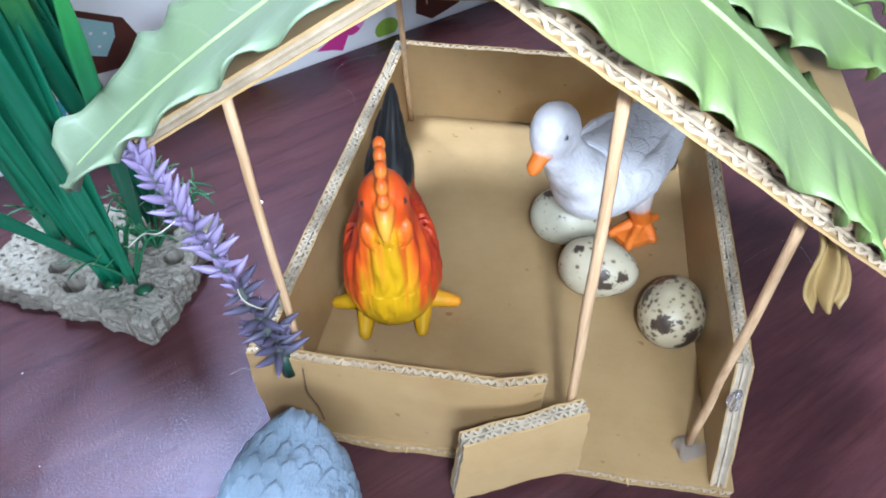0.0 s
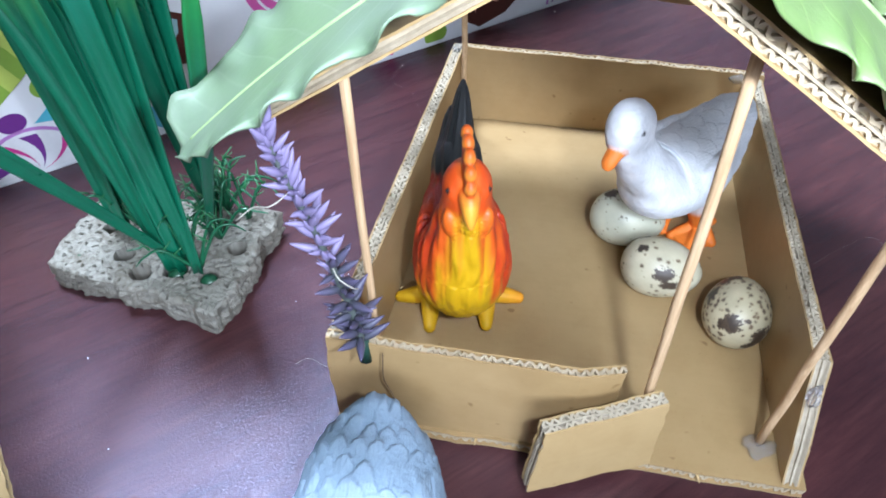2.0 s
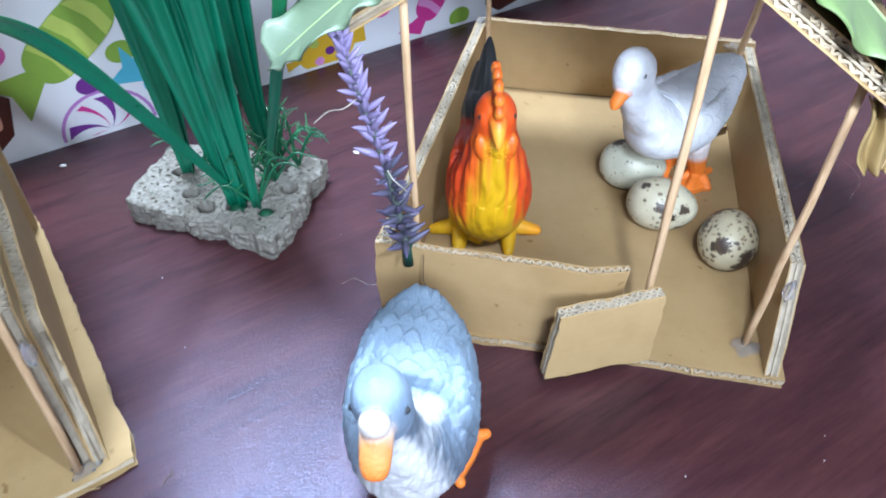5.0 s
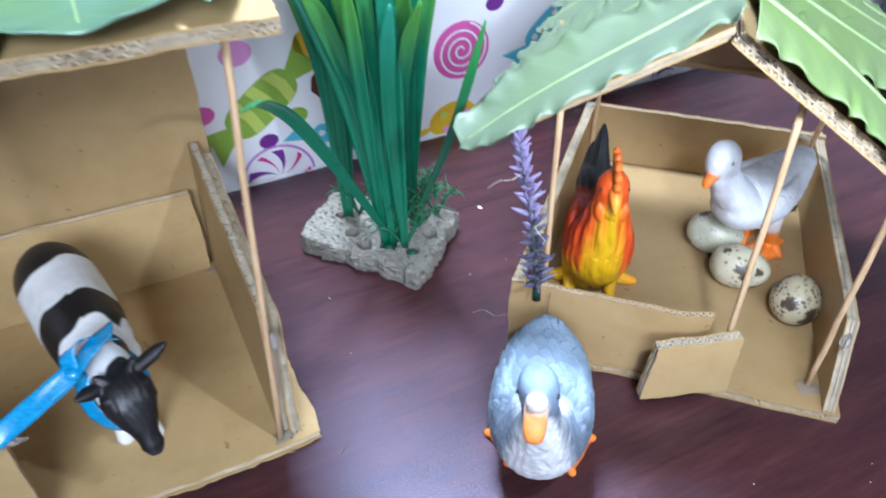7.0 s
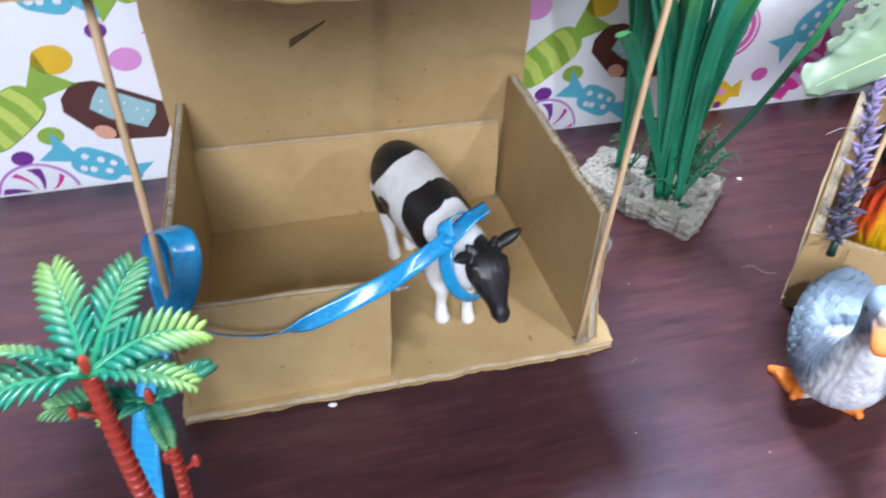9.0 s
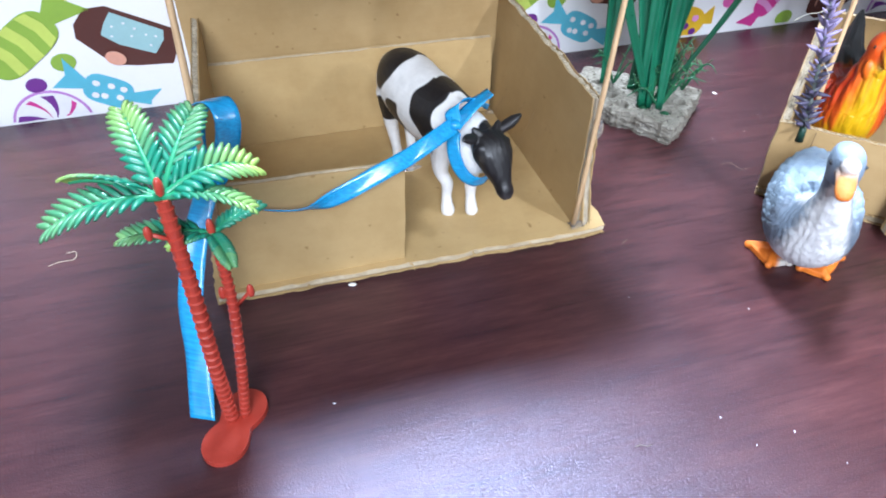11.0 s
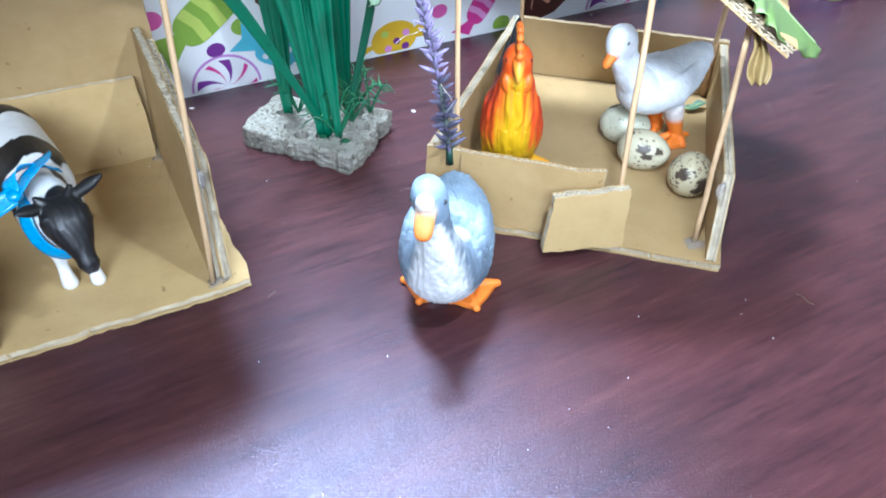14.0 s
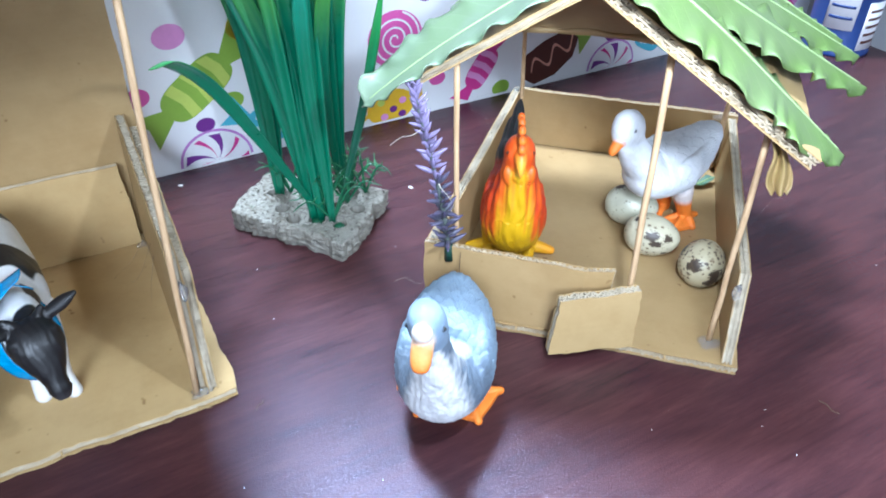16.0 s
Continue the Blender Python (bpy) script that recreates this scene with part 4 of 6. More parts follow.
def grey_duck():
    b = Cast()
    rows = [(0.0575, 0.0550, 0.003, 0.0015), (0.0515, 0.0528, 0.0115, 0.0075), (0.041, 0.0468, 0.0205, 0.0175), (0.024, 0.040, 0.0258, 0.0262), (0.004, 0.0370, 0.0268, 0.0280), (-0.010, 0.0415, 0.0235, 0.0235),
            (-0.0185, 0.053, 0.0165, 0.0160), (-0.0235, 0.066, 0.0112, 0.0122), (-0.0255, 0.078, 0.0086, 0.0104), (-0.0272, 0.089, 0.0086, 0.0102), (-0.0290, 0.0985, 0.0092, 0.0108), (-0.0300, 0.1060, 0.0070, 0.0080), (-0.0303, 0.1097, 0.0012, 0.0012)]
    blue, rim, dusk, pale = (0.150, 0.222, 0.300), (0.280, 0.370, 0.460), (0.110, 0.145, 0.190), (0.68, 0.69, 0.70)

    def lean(v):
        return [(0.985 * x - max(0.0, z - 0.066) * 0.11, y, z) for x, y, z in v]

    def skin(p, h):
        x = p.x + max(0.0, p.z - 0.066) * 0.11
        # grooves between feathers painted darker, raised parts paler: relief shade in the colour
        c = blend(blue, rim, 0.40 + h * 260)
        c = blend(c, pale, 0.9 * clamp((0.026 - p.z) / 0.012))
        front = clamp((0.002 - p.y) / 0.009)
        if p.z < 0.088:
            w = abs(x) / (0.0052 + max(0.0, 0.086 - p.z) * 0.215) + 0.12 * noise.noise(p * 330)
            # the breast band is shaded by its relief the same way
            c = blend(c, blend(dusk, (0.17, 0.220, 0.285), 0.35 + 420 * h), front * clamp((2.05 - w) / 0.35))
            c = blend(c, tone(pale, p, 0.08), front * clamp((1.24 - w) / 0.36))
        else:
            c = blend(c, (0.20, 0.275, 0.365), clamp((p.z - 0.086) / 0.006))
            c = blend(c, (0.50, 0.53, 0.57), clamp((-0.0365 - p.y) / 0.004) * clamp((0.0072 - abs(x)) / 0.003))
        return tone(c, p, 0.10)

    def rel(p, n, part_no):
        if part_no > 2 or p.z > 0.094:
            return 0.0
        if p.y > -0.012 and (p.z > 0.022) and not (p.y < 0.0 and p.z > 0.062):
            ang = math.atan2(p.x, p.z - 0.028)
            fade = clamp((p.z - 0.020) / 0.010) * clamp((p.y + 0.014) / 0.010)
            wob = noise.noise(p * 60)
            row = (p.y + 0.02) / 0.0060 if p.y < 0.018 else 6.333 + (p.y - 0.018) / 0.0105
            return plume(row - 0.25 * ang * ang + 0.8 * wob, ang * 5.2 + 50 + 0.55 * noise.noise(p * 60 + Vector((5, 0, 0))), 0.00185, 0.80) * fade + 0.00022 * noise.noise(p * 480) * fade
        # wavy short feathers on neck and breast
        ang = math.atan2(p.x, -(p.y + 0.002))
        return (0.00028 * math.sin(ang * 34 + 5 * noise.noise(p * 90)) * (0.6 + 0.4 * math.sin(p.z * 900 + 4 * noise.noise(p * 120))) + 0.00018 * noise.noise(Vector((p.x * 700, p.y * 700, p.z * 260)))) * clamp((0.09 - p.z) / 0.01)
    v, f = loft(rows, 120, 72)
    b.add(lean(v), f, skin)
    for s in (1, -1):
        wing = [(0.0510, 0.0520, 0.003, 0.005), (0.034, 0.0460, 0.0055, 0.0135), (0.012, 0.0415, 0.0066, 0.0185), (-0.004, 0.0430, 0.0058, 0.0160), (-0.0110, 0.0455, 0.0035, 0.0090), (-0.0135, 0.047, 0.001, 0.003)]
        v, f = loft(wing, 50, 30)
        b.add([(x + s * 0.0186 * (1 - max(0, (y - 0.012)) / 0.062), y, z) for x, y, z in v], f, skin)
    b.add(*ball((-0.0040, -0.0400, 0.1022), (0.0049, 0.0042, 0.0052)), lambda p, h: blend((0.20, 0.275, 0.365), (0.68, 0.64, 0.61), (-0.0378 - p.y) / 0.002))
    beak = [(-0.0360, 0.0975, 0.0052, 0.0052), (-0.0410, 0.0958, 0.0052, 0.0042), (-0.0446, 0.0932, 0.0050, 0.0033), (-0.0474, 0.0906, 0.0046, 0.0028), (-0.0494, 0.0886, 0.0034, 0.0021), (-0.0501, 0.0878, 0.0014, 0.0008)]
    v, f = loft(beak, 30, 22)
    b.add([(x - 0.0038, y, z) for x, y, z in v], f, lambda p, h: blend((0.62, 0.46, 0.36), blend((0.66, 0.27, 0.08), (0.70, 0.175, 0.020), (-0.0450 - p.y) / 0.006), (-0.0405 - p.y) / 0.004))
    foot = lambda p, h: tone(ORANGE, p, 0.15, 200)
    web(b, (0.0110, 0.0130), [(0.0318, 0.0195), (0.0205, -0.0060), (0.0035, -0.0015)], foot)
    web(b, (-0.0110, 0.0110), [(-0.0285, 0.0140), (-0.0150, -0.0050), (-0.0010, 0.0020)], lambda p, h: blend(foot(p, h), (0.74, 0.68, 0.62), clamp((p.x + 0.0105) / 0.003) * clamp((0.004 - p.y) / 0.003)))
    for s in (1, -1):
        b.limb([(s * 0.0110, 0.012, 0.004), (s * 0.0110, 0.012, 0.016)], [0.0040, 0.0056], foot)
        b.add(*ball((s * 0.0088 - 0.0036, -0.0335, 0.0997), (0.0008, 0.0009, 0.0011), 10, 8), (0.012, 0.012, 0.014))
    return b.mesh("duck_figure", TOY_MATT, 0.00056, 5, rel)


thing("toy_duck", "blue-grey rubber toy duck with orange beak and feet", "toy duck", pose(-0.0555, 0.1505, 0, 0, 0, -4), data=grey_duck())


def white_duck():
    b = Cast()
    rows = [(0.0520, 0.0675, 0.004, 0.0025), (0.0465, 0.0655, 0.0100, 0.0062), (0.034, 0.0595, 0.0152, 0.0130), (0.018, 0.0532, 0.0200, 0.0172), (-0.002, 0.0508, 0.0220, 0.0182), (-0.018, 0.0535, 0.0192, 0.0174),
            (-0.0245, 0.0625, 0.0142, 0.0142), (-0.0275, 0.0720, 0.0106, 0.0120), (-0.0300, 0.0795, 0.0090, 0.0110), (-0.0325, 0.0870, 0.0094, 0.0120), (-0.0338, 0.0935, 0.0088, 0.0106), (-0.0344, 0.0985, 0.0060, 0.0070), (-0.0346, 0.1006, 0.001, 0.001)]
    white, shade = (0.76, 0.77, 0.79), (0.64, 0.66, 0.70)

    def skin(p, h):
        # hollows of the plumage drawn greyer: their shade is part of the paint
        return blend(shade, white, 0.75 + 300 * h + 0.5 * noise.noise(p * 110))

    def rel(p, n, part_no):
        if part_no > 2:
            return 0.0
        if p.y > -0.014 and p.z > 0.040:
            ang = math.atan2(p.x, p.z - 0.036)
            return plume((p.y + 0.02) / 0.0090 - 0.3 * ang * ang + 0.4 * noise.noise(p * 60), ang * 3.4 + 50 + 0.3 * noise.noise(p * 70), 0.0013) * clamp((p.z - 0.040) / 0.010) * clamp((p.y + 0.014) / 0.01)
        return 0.00022 * noise.noise(p * 300) + 0.00014 * noise.noise(Vector((p.x * 650, p.y * 650, p.z * 220)))
    ease = lambda y: clamp((0.010 - y) / 0.030) ** 2 * (3 - 2 * clamp((0.010 - y) / 0.030))
    reach = lambda v, far=0.0090, up=0.0046, aside=0.0056: [(x - aside * clamp((z - 0.056) / 0.024) * ease(y), y - far * clamp((z - 0.056) / 0.020) * ease(y), z + up * clamp((z - 0.056) / 0.020) * ease(y)) for x, y, z in v]
    v, f = loft(rows, 110, 64)
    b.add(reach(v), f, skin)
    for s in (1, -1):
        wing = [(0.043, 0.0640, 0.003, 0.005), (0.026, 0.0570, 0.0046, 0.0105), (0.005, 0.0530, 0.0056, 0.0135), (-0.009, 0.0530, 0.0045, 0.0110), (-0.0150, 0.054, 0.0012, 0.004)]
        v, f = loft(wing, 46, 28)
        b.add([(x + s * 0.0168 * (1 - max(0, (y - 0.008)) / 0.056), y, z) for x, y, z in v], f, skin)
    beak = [(-0.0400, 0.0890, 0.0046, 0.0042), (-0.0445, 0.0860, 0.0042, 0.0036), (-0.0485, 0.0826, 0.0037, 0.0031), (-0.0515, 0.0796, 0.0031, 0.0025), (-0.0532, 0.0776, 0.0014, 0.0012)]
    v, f = loft(beak, 26, 20)
    b.add(reach(v, 0.0042, 0.0016, 0.0044), f, lambda p, h: blend((0.78, 0.74, 0.74), ORANGE, (0.0905 - p.z) / 0.003))
    foot = lambda p, h: tone(ORANGE, p, 0.15, 200)
    for s in (1, -1):
        web(b, (s * 0.0100, 0.025), [(s * 0.0215, 0.019), (s * 0.0150, 0.004), (s * 0.0020, 0.007)], foot, 0.0070)
        b.limb([(s * 0.0100, 0.025, 0.005), (s * 0.0120, 0.034, 0.0032)], [0.0032, 0.0022], foot)
        b.limb([(s * 0.0100, 0.024, 0.004), (s * 0.0095, 0.019, 0.016), (s * 0.0090, 0.012, 0.034)], [0.0052, 0.0058, 0.0085], lambda p, h: blend(ORANGE, (0.76, 0.66, 0.62), (p.z - 0.020) / 0.006))
        b.add(*ball((s * 0.0094 - 0.0056, -0.0460, 0.0962), (0.0003, 0.0004, 0.0009), 6, 4), (0.012, 0.012, 0.014))
    return b.mesh("white_duck_figure", TOY_MATT, 0.0006, 5, rel)


thing("toy_duck", "white rubber toy duck with orange beak in the hen house", "toy duck", pose(0.0879, 0.3292, 0.006, 0, 0, -49), data=white_duck())


def rooster():
    b = Cast()
    red, orange, yellow, black = (0.40, 0.015, 0.005), (0.66, 0.070, 0.006), (0.62, 0.345, 0.004), (0.010, 0.011, 0.012)
    amber = (0.70, 0.20, 0.012)
    rows = [(0.042, 0.056, 0.006, 0.008), (0.032, 0.048, 0.0135, 0.0165), (0.014, 0.040, 0.0195, 0.0245), (-0.001, 0.037, 0.0214, 0.0270), (-0.010, 0.044, 0.0210, 0.0228), (-0.0145, 0.056, 0.0186, 0.0182),
            (-0.0175, 0.069, 0.0142, 0.0146), (-0.0195, 0.081, 0.0112, 0.0118), (-0.0205, 0.090, 0.0096, 0.0104), (-0.0205, 0.098, 0.0092, 0.0098), (-0.0200, 0.1040, 0.0060, 0.0062), (-0.0198, 0.1068, 0.001, 0.001)]

    def skin(p, h):
        streak = noise.noise(Vector((p.x * 430, p.y * 130, p.z * 38)))
        side = abs(p.x) + max(0.0, p.y + 0.012) * (1.1 if p.z > 0.030 else 0.2)
        edge = 0.0058 + clamp((0.080 - p.z) / 0.050) * 0.0115
        f = (edge - side) / 0.0046 + 1.0 * streak + 0.25 * math.sin(math.atan2(p.x, 0.004 - p.y) * 31)
        c = blend(red, orange, 0.95 + 0.42 * f + 400 * h)
        c = blend(c, amber, clamp(0.55 + 0.6 * f) * 0.7)
        c = blend(c, yellow, 0.12 + 0.65 * f)
        c = blend(c, yellow, clamp((0.036 - p.z + 0.006 * streak) / 0.012))
        if p.z > 0.086:
            face = blend(blend(red, orange, 0.95 + 0.4 * streak), amber, 0.5 * clamp((0.005 - abs(p.x)) / 0.003))
            c = blend(c, face, (p.z - 0.086) / 0.005)
        return tone(c, p, 0.08)

    def rel(p, n, part_no):
        if part_no > 2 or p.z > 0.098:
            return 0.0
        ang = math.atan2(p.x, -(p.y - 0.004))
        if p.z < 0.050 and p.y < 0.02:
            return clamp((0.040 - p.z) / 0.012) * plume((0.06 - p.z) / 0.0052 + 0.4 * noise.noise(p * 80), ang * 6.6 + 50 + 0.3 * noise.noise(p * 90), 0.0011) + clamp((p.z - 0.026) / 0.012) * (0.00042 * math.sin(ang * 30 + 3 * noise.noise(p * 60)) + 0.0004 * noise.noise(Vector((p.x * 700, p.y * 300, p.z * 60))))
        if p.y < 0.006 or p.z > 0.07:
            fringe = clamp((p.z - 0.050) / 0.006) * clamp((0.088 - p.z) / 0.008)
            return fringe * (0.00070 * math.sin(ang * 27 + 3.6 * noise.noise(p * 60)) + 0.00060 * noise.noise(Vector((p.x * 600, p.y * 300, p.z * 70))))
        return plume((p.y + 0.03) / 0.0080 + 0.5 * noise.noise(p * 70), (p.z - 0.02) / 0.0075 + 50 + 0.25 * noise.noise(p * 80), 0.0014)
    b.add(*loft(rows, 110, 64), skin)
    for s in (1, -1):
        wing = [(0.034, 0.047, 0.003, 0.006), (0.022, 0.044, 0.0045, 0.0130), (0.006, 0.0435, 0.0052, 0.0160), (-0.005, 0.0465, 0.0044, 0.0125), (-0.0105, 0.0490, 0.0012, 0.004)]
        v, f = loft(wing, 46, 28)
        b.add([(x + s * (0.0158 - max(0.0, y) * 0.20), y, z) for x, y, z in v], f,
              lambda p, h: tone(blend(blend(red, orange, 0.30 + 420 * h + 0.5 * noise.noise(p * 120)), yellow, (0.040 - p.z) / 0.012), p, 0.1))
    # head: cheek lobes, wattles, beak, knuckled comb
    for s in (1, -1):
        b.add(*ball((s * 0.0050, -0.0245, 0.0960), (0.0036, 0.0046, 0.0056)), lambda p, h: blend(orange, amber, (abs(p.x) - 0.004) / 0.02))
        b.add(*ball((s * 0.0062, -0.0272, 0.0820), (0.0036, 0.0036, 0.0074), turn=Euler((0, s * 0.22, 0)).to_matrix()), lambda p, h: blend((0.76, 0.13, 0.010), yellow, clamp((0.0068 - abs(p.x)) / 0.004) + clamp((0.076 - p.z) / 0.004)))
        b.add(*ball((s * 0.0082, -0.0268, 0.0985), (0.0005, 0.0006, 0.0009), 10, 8), (0.012, 0.010, 0.010))
    b.add(*ball((0, -0.0285, 0.0835), (0.0052, 0.0040, 0.0060)), lambda p, h: yellow)
    beak = [(-0.0275, 0.0975, 0.0046, 0.0054), (-0.0318, 0.0958, 0.0038, 0.0046), (-0.0350, 0.0925, 0.0027, 0.0033), (-0.0368, 0.0892, 0.0015, 0.0018), (-0.0373, 0.0878, 0.0005, 0.0005)]
    b.add(*loft(beak, 24, 18), lambda p, h: blend((0.78, 0.12, 0.010), (0.82, 0.33, 0.03), (-0.0300 - p.y) / 0.006))
    for y, z, r in ((-0.0322, 0.0985, 0.0028), (-0.0322, 0.1034, 0.0031), (-0.0302, 0.1084, 0.0034), (-0.0258, 0.1124, 0.0036), (-0.0204, 0.1146, 0.0036), (-0.0150, 0.1152, 0.0032)):
        b.add(*ball((0, y, z), (0.0024, r * 0.92, r * 1.02)), lambda p, h, q=Vector((0, y, z)), r=r: blend((0.80, 0.27, 0.03), (0.66, 0.06, 0.006), (abs(p.z - q.z) + abs(p.y - q.y) * 0.5) / r - 0.25))
    b.add(*loft([(-0.029, 0.098, 0.0020, 0.003), (-0.026, 0.104, 0.0022, 0.005), (-0.020, 0.109, 0.0022, 0.006), (-0.014, 0.112, 0.0016, 0.003)], 20, 14), (0.62, 0.04, 0.008))
    # tail: sickle plumes laid side by side
    for x, lean, high in ((0.0005, 0.12, 0.004), (0.0036, 0.12, -0.008), (-0.0034, 0.12, -0.010)):
        tail = [(0.022, 0.046, 0.0072, 0.014), (0.035, 0.054, 0.0082, 0.0165), (0.0455, 0.0625 + high * 0.5, 0.0076, 0.0145), (0.0530, 0.073 + high, 0.0048, 0.0092), (0.0578, 0.0815 + high, 0.0028, 0.0046), (0.0602, 0.0865 + high, 0.0006, 0.0008)]
        v, f = loft(tail, 46, 24, lambda u, w: 0.0007 * math.sin(10 * w))
        b.add([(p[0] + x + lean * (p[2] - 0.05), p[1], p[2]) for p in v], f,
              lambda p, h: blend(blend(red, (0.44, 0.26, 0.02), 0.75 + 0.9 * noise.noise(Vector((p.x * 500, p.y * 60, p.z * 60)))), black, (p.z + p.y * 0.7 - 0.071 + 0.010 * noise.noise(Vector((p.x * 500, p.y * 60, p.z * 60)))) / 0.010))
    claw = lambda p, h: tone(blend(blend(yellow, (0.80, 0.30, 0.015), clamp((p.x - 0.012) / 0.02)), (0.6, 0.03, 0.01), clamp((-0.0172 - p.y) / 0.001) * (p.x > 0)), p, 0.12)
    for hx, hy, toes in ((-0.0135, 0.004, ((-0.0285, 0.0060), (-0.0155, -0.0138), (-0.004, -0.004))), (0.0125, 0.003, ((0.0285, 0.0015), (0.0112, -0.0144), (0.003, -0.003)))):
        for tx, ty in toes:
            b.limb([(hx, hy, 0.0075), (hx + (tx - hx) * 0.6, hy + (ty - hy) * 0.6, 0.0052), (tx, ty, 0.0036)], [0.0054, 0.0042, 0.0030], claw)
        b.limb([(hx, hy, 0.007), (hx * 0.9, 0.003, 0.026)], [0.0058, 0.0090], claw)
    return b.mesh("rooster_figure", TOY_GLOSS, 0.00052, 4, rel)


thing("toy_rooster", "red and yellow painted toy rooster with black tail", "toy rooster", pose(-0.0180, 0.2885, 0.006, 0, 0, 2), data=rooster())


def cow():
    """Faces -y."""
    b = Cast()
    white, black = (0.78, 0.77, 0.75), (0.012, 0.011, 0.012)

    def patches(p, h=0.0):
        n1 = 0.012 * noise.noise(Vector((p.x * 55, p.y * 55, p.z * 55 + 3)))
        y = p.y + n1
        d = min(math.hypot((y - 0.036) / 0.0135, (p.z - 0.092 - n1) / 0.026), math.hypot((y + 0.018 + (0.35 * (0.085 - p.z) if p.x < 0 else 0.0)) / 0.0125, (p.z - 0.090 + n1) / 0.036),
                math.hypot((y + 0.049) / 0.009, (p.z - 0.078) / 0.011) + (9 if p.x < 0.006 else 0), math.hypot((y - 0.034) / 0.010, (p.z - 0.052) / 0.012) + (9 if p.x > 0 else 0),
                math.hypot((y - 0.012) / 0.010, (p.z - 0.056) / 0.014) + (9 if p.x > 0 else 0))
        k = clamp((1 - d) / 0.07)
        k = max(k, clamp((-0.0650 - y) / 0.0015))
        return blend(white, black, k)
    rows = [(0.049, 0.066, 0.005, 0.007), (0.046, 0.069, 0.0155, 0.0175), (0.035, 0.0690, 0.0205, 0.0225), (0.014, 0.066, 0.0212, 0.0245), (-0.010, 0.066, 0.0202, 0.0240), (-0.030, 0.068, 0.0178, 0.0215),
            (-0.043, 0.072, 0.0125, 0.0160), (-0.053, 0.0745, 0.0100, 0.0125), (-0.063, 0.0750, 0.0086, 0.0100), (-0.072, 0.0740, 0.0070, 0.0075), (-0.075, 0.0735, 0.003, 0.004)]
    b.add(*loft(rows, 110, 64), patches)
    # shoulders, hips and belly
    for s in (1, -1):
        b.add(*ball((s * 0.0030, -0.055, 0.060), (0.0100, 0.0120, 0.0160)), patches)
        b.add(*ball((s * 0.0095, -0.030, 0.064), (0.0080, 0.0120, 0.0180)), patches)
        b.add(*ball((s * 0.0100, 0.033, 0.068), (0.0082, 0.0130, 0.0190)), patches)
    head = [(-0.0650, 0.0770, 0.0075, 0.0066), (-0.0700, 0.0758, 0.0112, 0.0092), (-0.0755, 0.0712, 0.0122, 0.0100), (-0.0808, 0.0645, 0.0094, 0.0086), (-0.0860, 0.0575, 0.0058, 0.0064), (-0.0902, 0.0518, 0.0050, 0.0054), (-0.0928, 0.0480, 0.0026, 0.0028)]

    def face(p, h):
        return blend(black, (0.05, 0.045, 0.045), clamp((0.054 - p.z) / 0.004))
    b.add(*loft(head, 44, 26), face)
    for s in (1, -1):
        ear = [(0.0, 0.0, 0.0036, 0.0032), (0.004, 0.0012, 0.0040, 0.0030), (0.009, 0.0028, 0.0044, 0.0024), (0.0130, 0.0040, 0.0032, 0.0018), (0.0165, 0.0046, 0.0012, 0.0009)]
        ear = [(y * (1.14 if s > 0 else 0.86), z, a * 0.84, c) for y, z, a, c in ear]
        v, f = loft(ear, 20, 14)
        m = Matrix.Translation((s * 0.0070, -0.0680, 0.0800)) @ Euler((radians(8), radians(s * 35), radians(-s * (72 if s > 0 else 96)))).to_matrix().to_4x4()
        b.add([m @ Vector(q) for q in v], f, lambda p, h: black)
        b.limb([(s * 0.0050, -0.0690, 0.0825), (s * 0.0085, -0.0668, 0.0858)], [0.0028, 0.0016], face)
        b.limb([(s * 0.0030, -0.0775, 0.0785), (s * 0.0085, -0.0755, 0.0775), (s * 0.0108, -0.0735, 0.0740)], [0.0016, 0.0026, 0.0018], face)
        b.add(*ball((s * 0.0104, -0.0782, 0.0712), (0.0017, 0.0020, 0.0020), 10, 8), (0.03, 0.025, 0.02))
        b.add(*ball((s * 0.0042, -0.0905, 0.0530), (0.0014, 0.0014, 0.0012), 10, 8), (0.004, 0.004, 0.004))
        fx = 0.0078 if s > 0 else -0.0060
        fy = -0.042 if s > 0 else -0.034
        b.limb([(s * 0.0095, -0.034, 0.060), (s * 0.0095, fy + 0.003, 0.036), (fx, fy + 0.001, 0.024), (fx, fy + 0.001, 0.014), (fx, fy, 0.006), (fx, fy - 0.001, 0.0026)], [0.0088, 0.0052, 0.0042, 0.0034, 0.0042, 0.0046], patches)
        hy = 0.036 if s < 0 else 0.040
        b.limb([(s * 0.0100, 0.035, 0.062), (s * 0.0095, 0.040, 0.038), (s * 0.0078, hy + 0.004, 0.024), (s * 0.0072, hy + 0.002, 0.014), (s * 0.0070, hy, 0.006), (s * 0.0070, hy - 0.001, 0.0026)], [0.0115, 0.0060, 0.0044, 0.0036, 0.0042, 0.0046], patches)
    b.limb([(0, 0.044, 0.084), (-0.001, 0.0500, 0.081), (-0.003, 0.0515, 0.064), (-0.005, 0.050, 0.044), (-0.005, 0.049, 0.036)], [0.0028, 0.0020, 0.0016, 0.0016, 0.0028], black)
    b.add(*ball((0, 0.030, 0.044), (0.006, 0.008, 0.004)), (0.62, 0.42, 0.38))
    def rel(p, n, part_no):
        # hair grooves on the face and neck, soft muscle folds on the flanks
        if p.y < -0.062:
            return (0.00008 * math.sin(p.x * 1900 + 4 * noise.noise(p * 110)) + 0.0003 * noise.noise(p * 170)) * clamp((0.0095 - abs(p.x)) / 0.002)
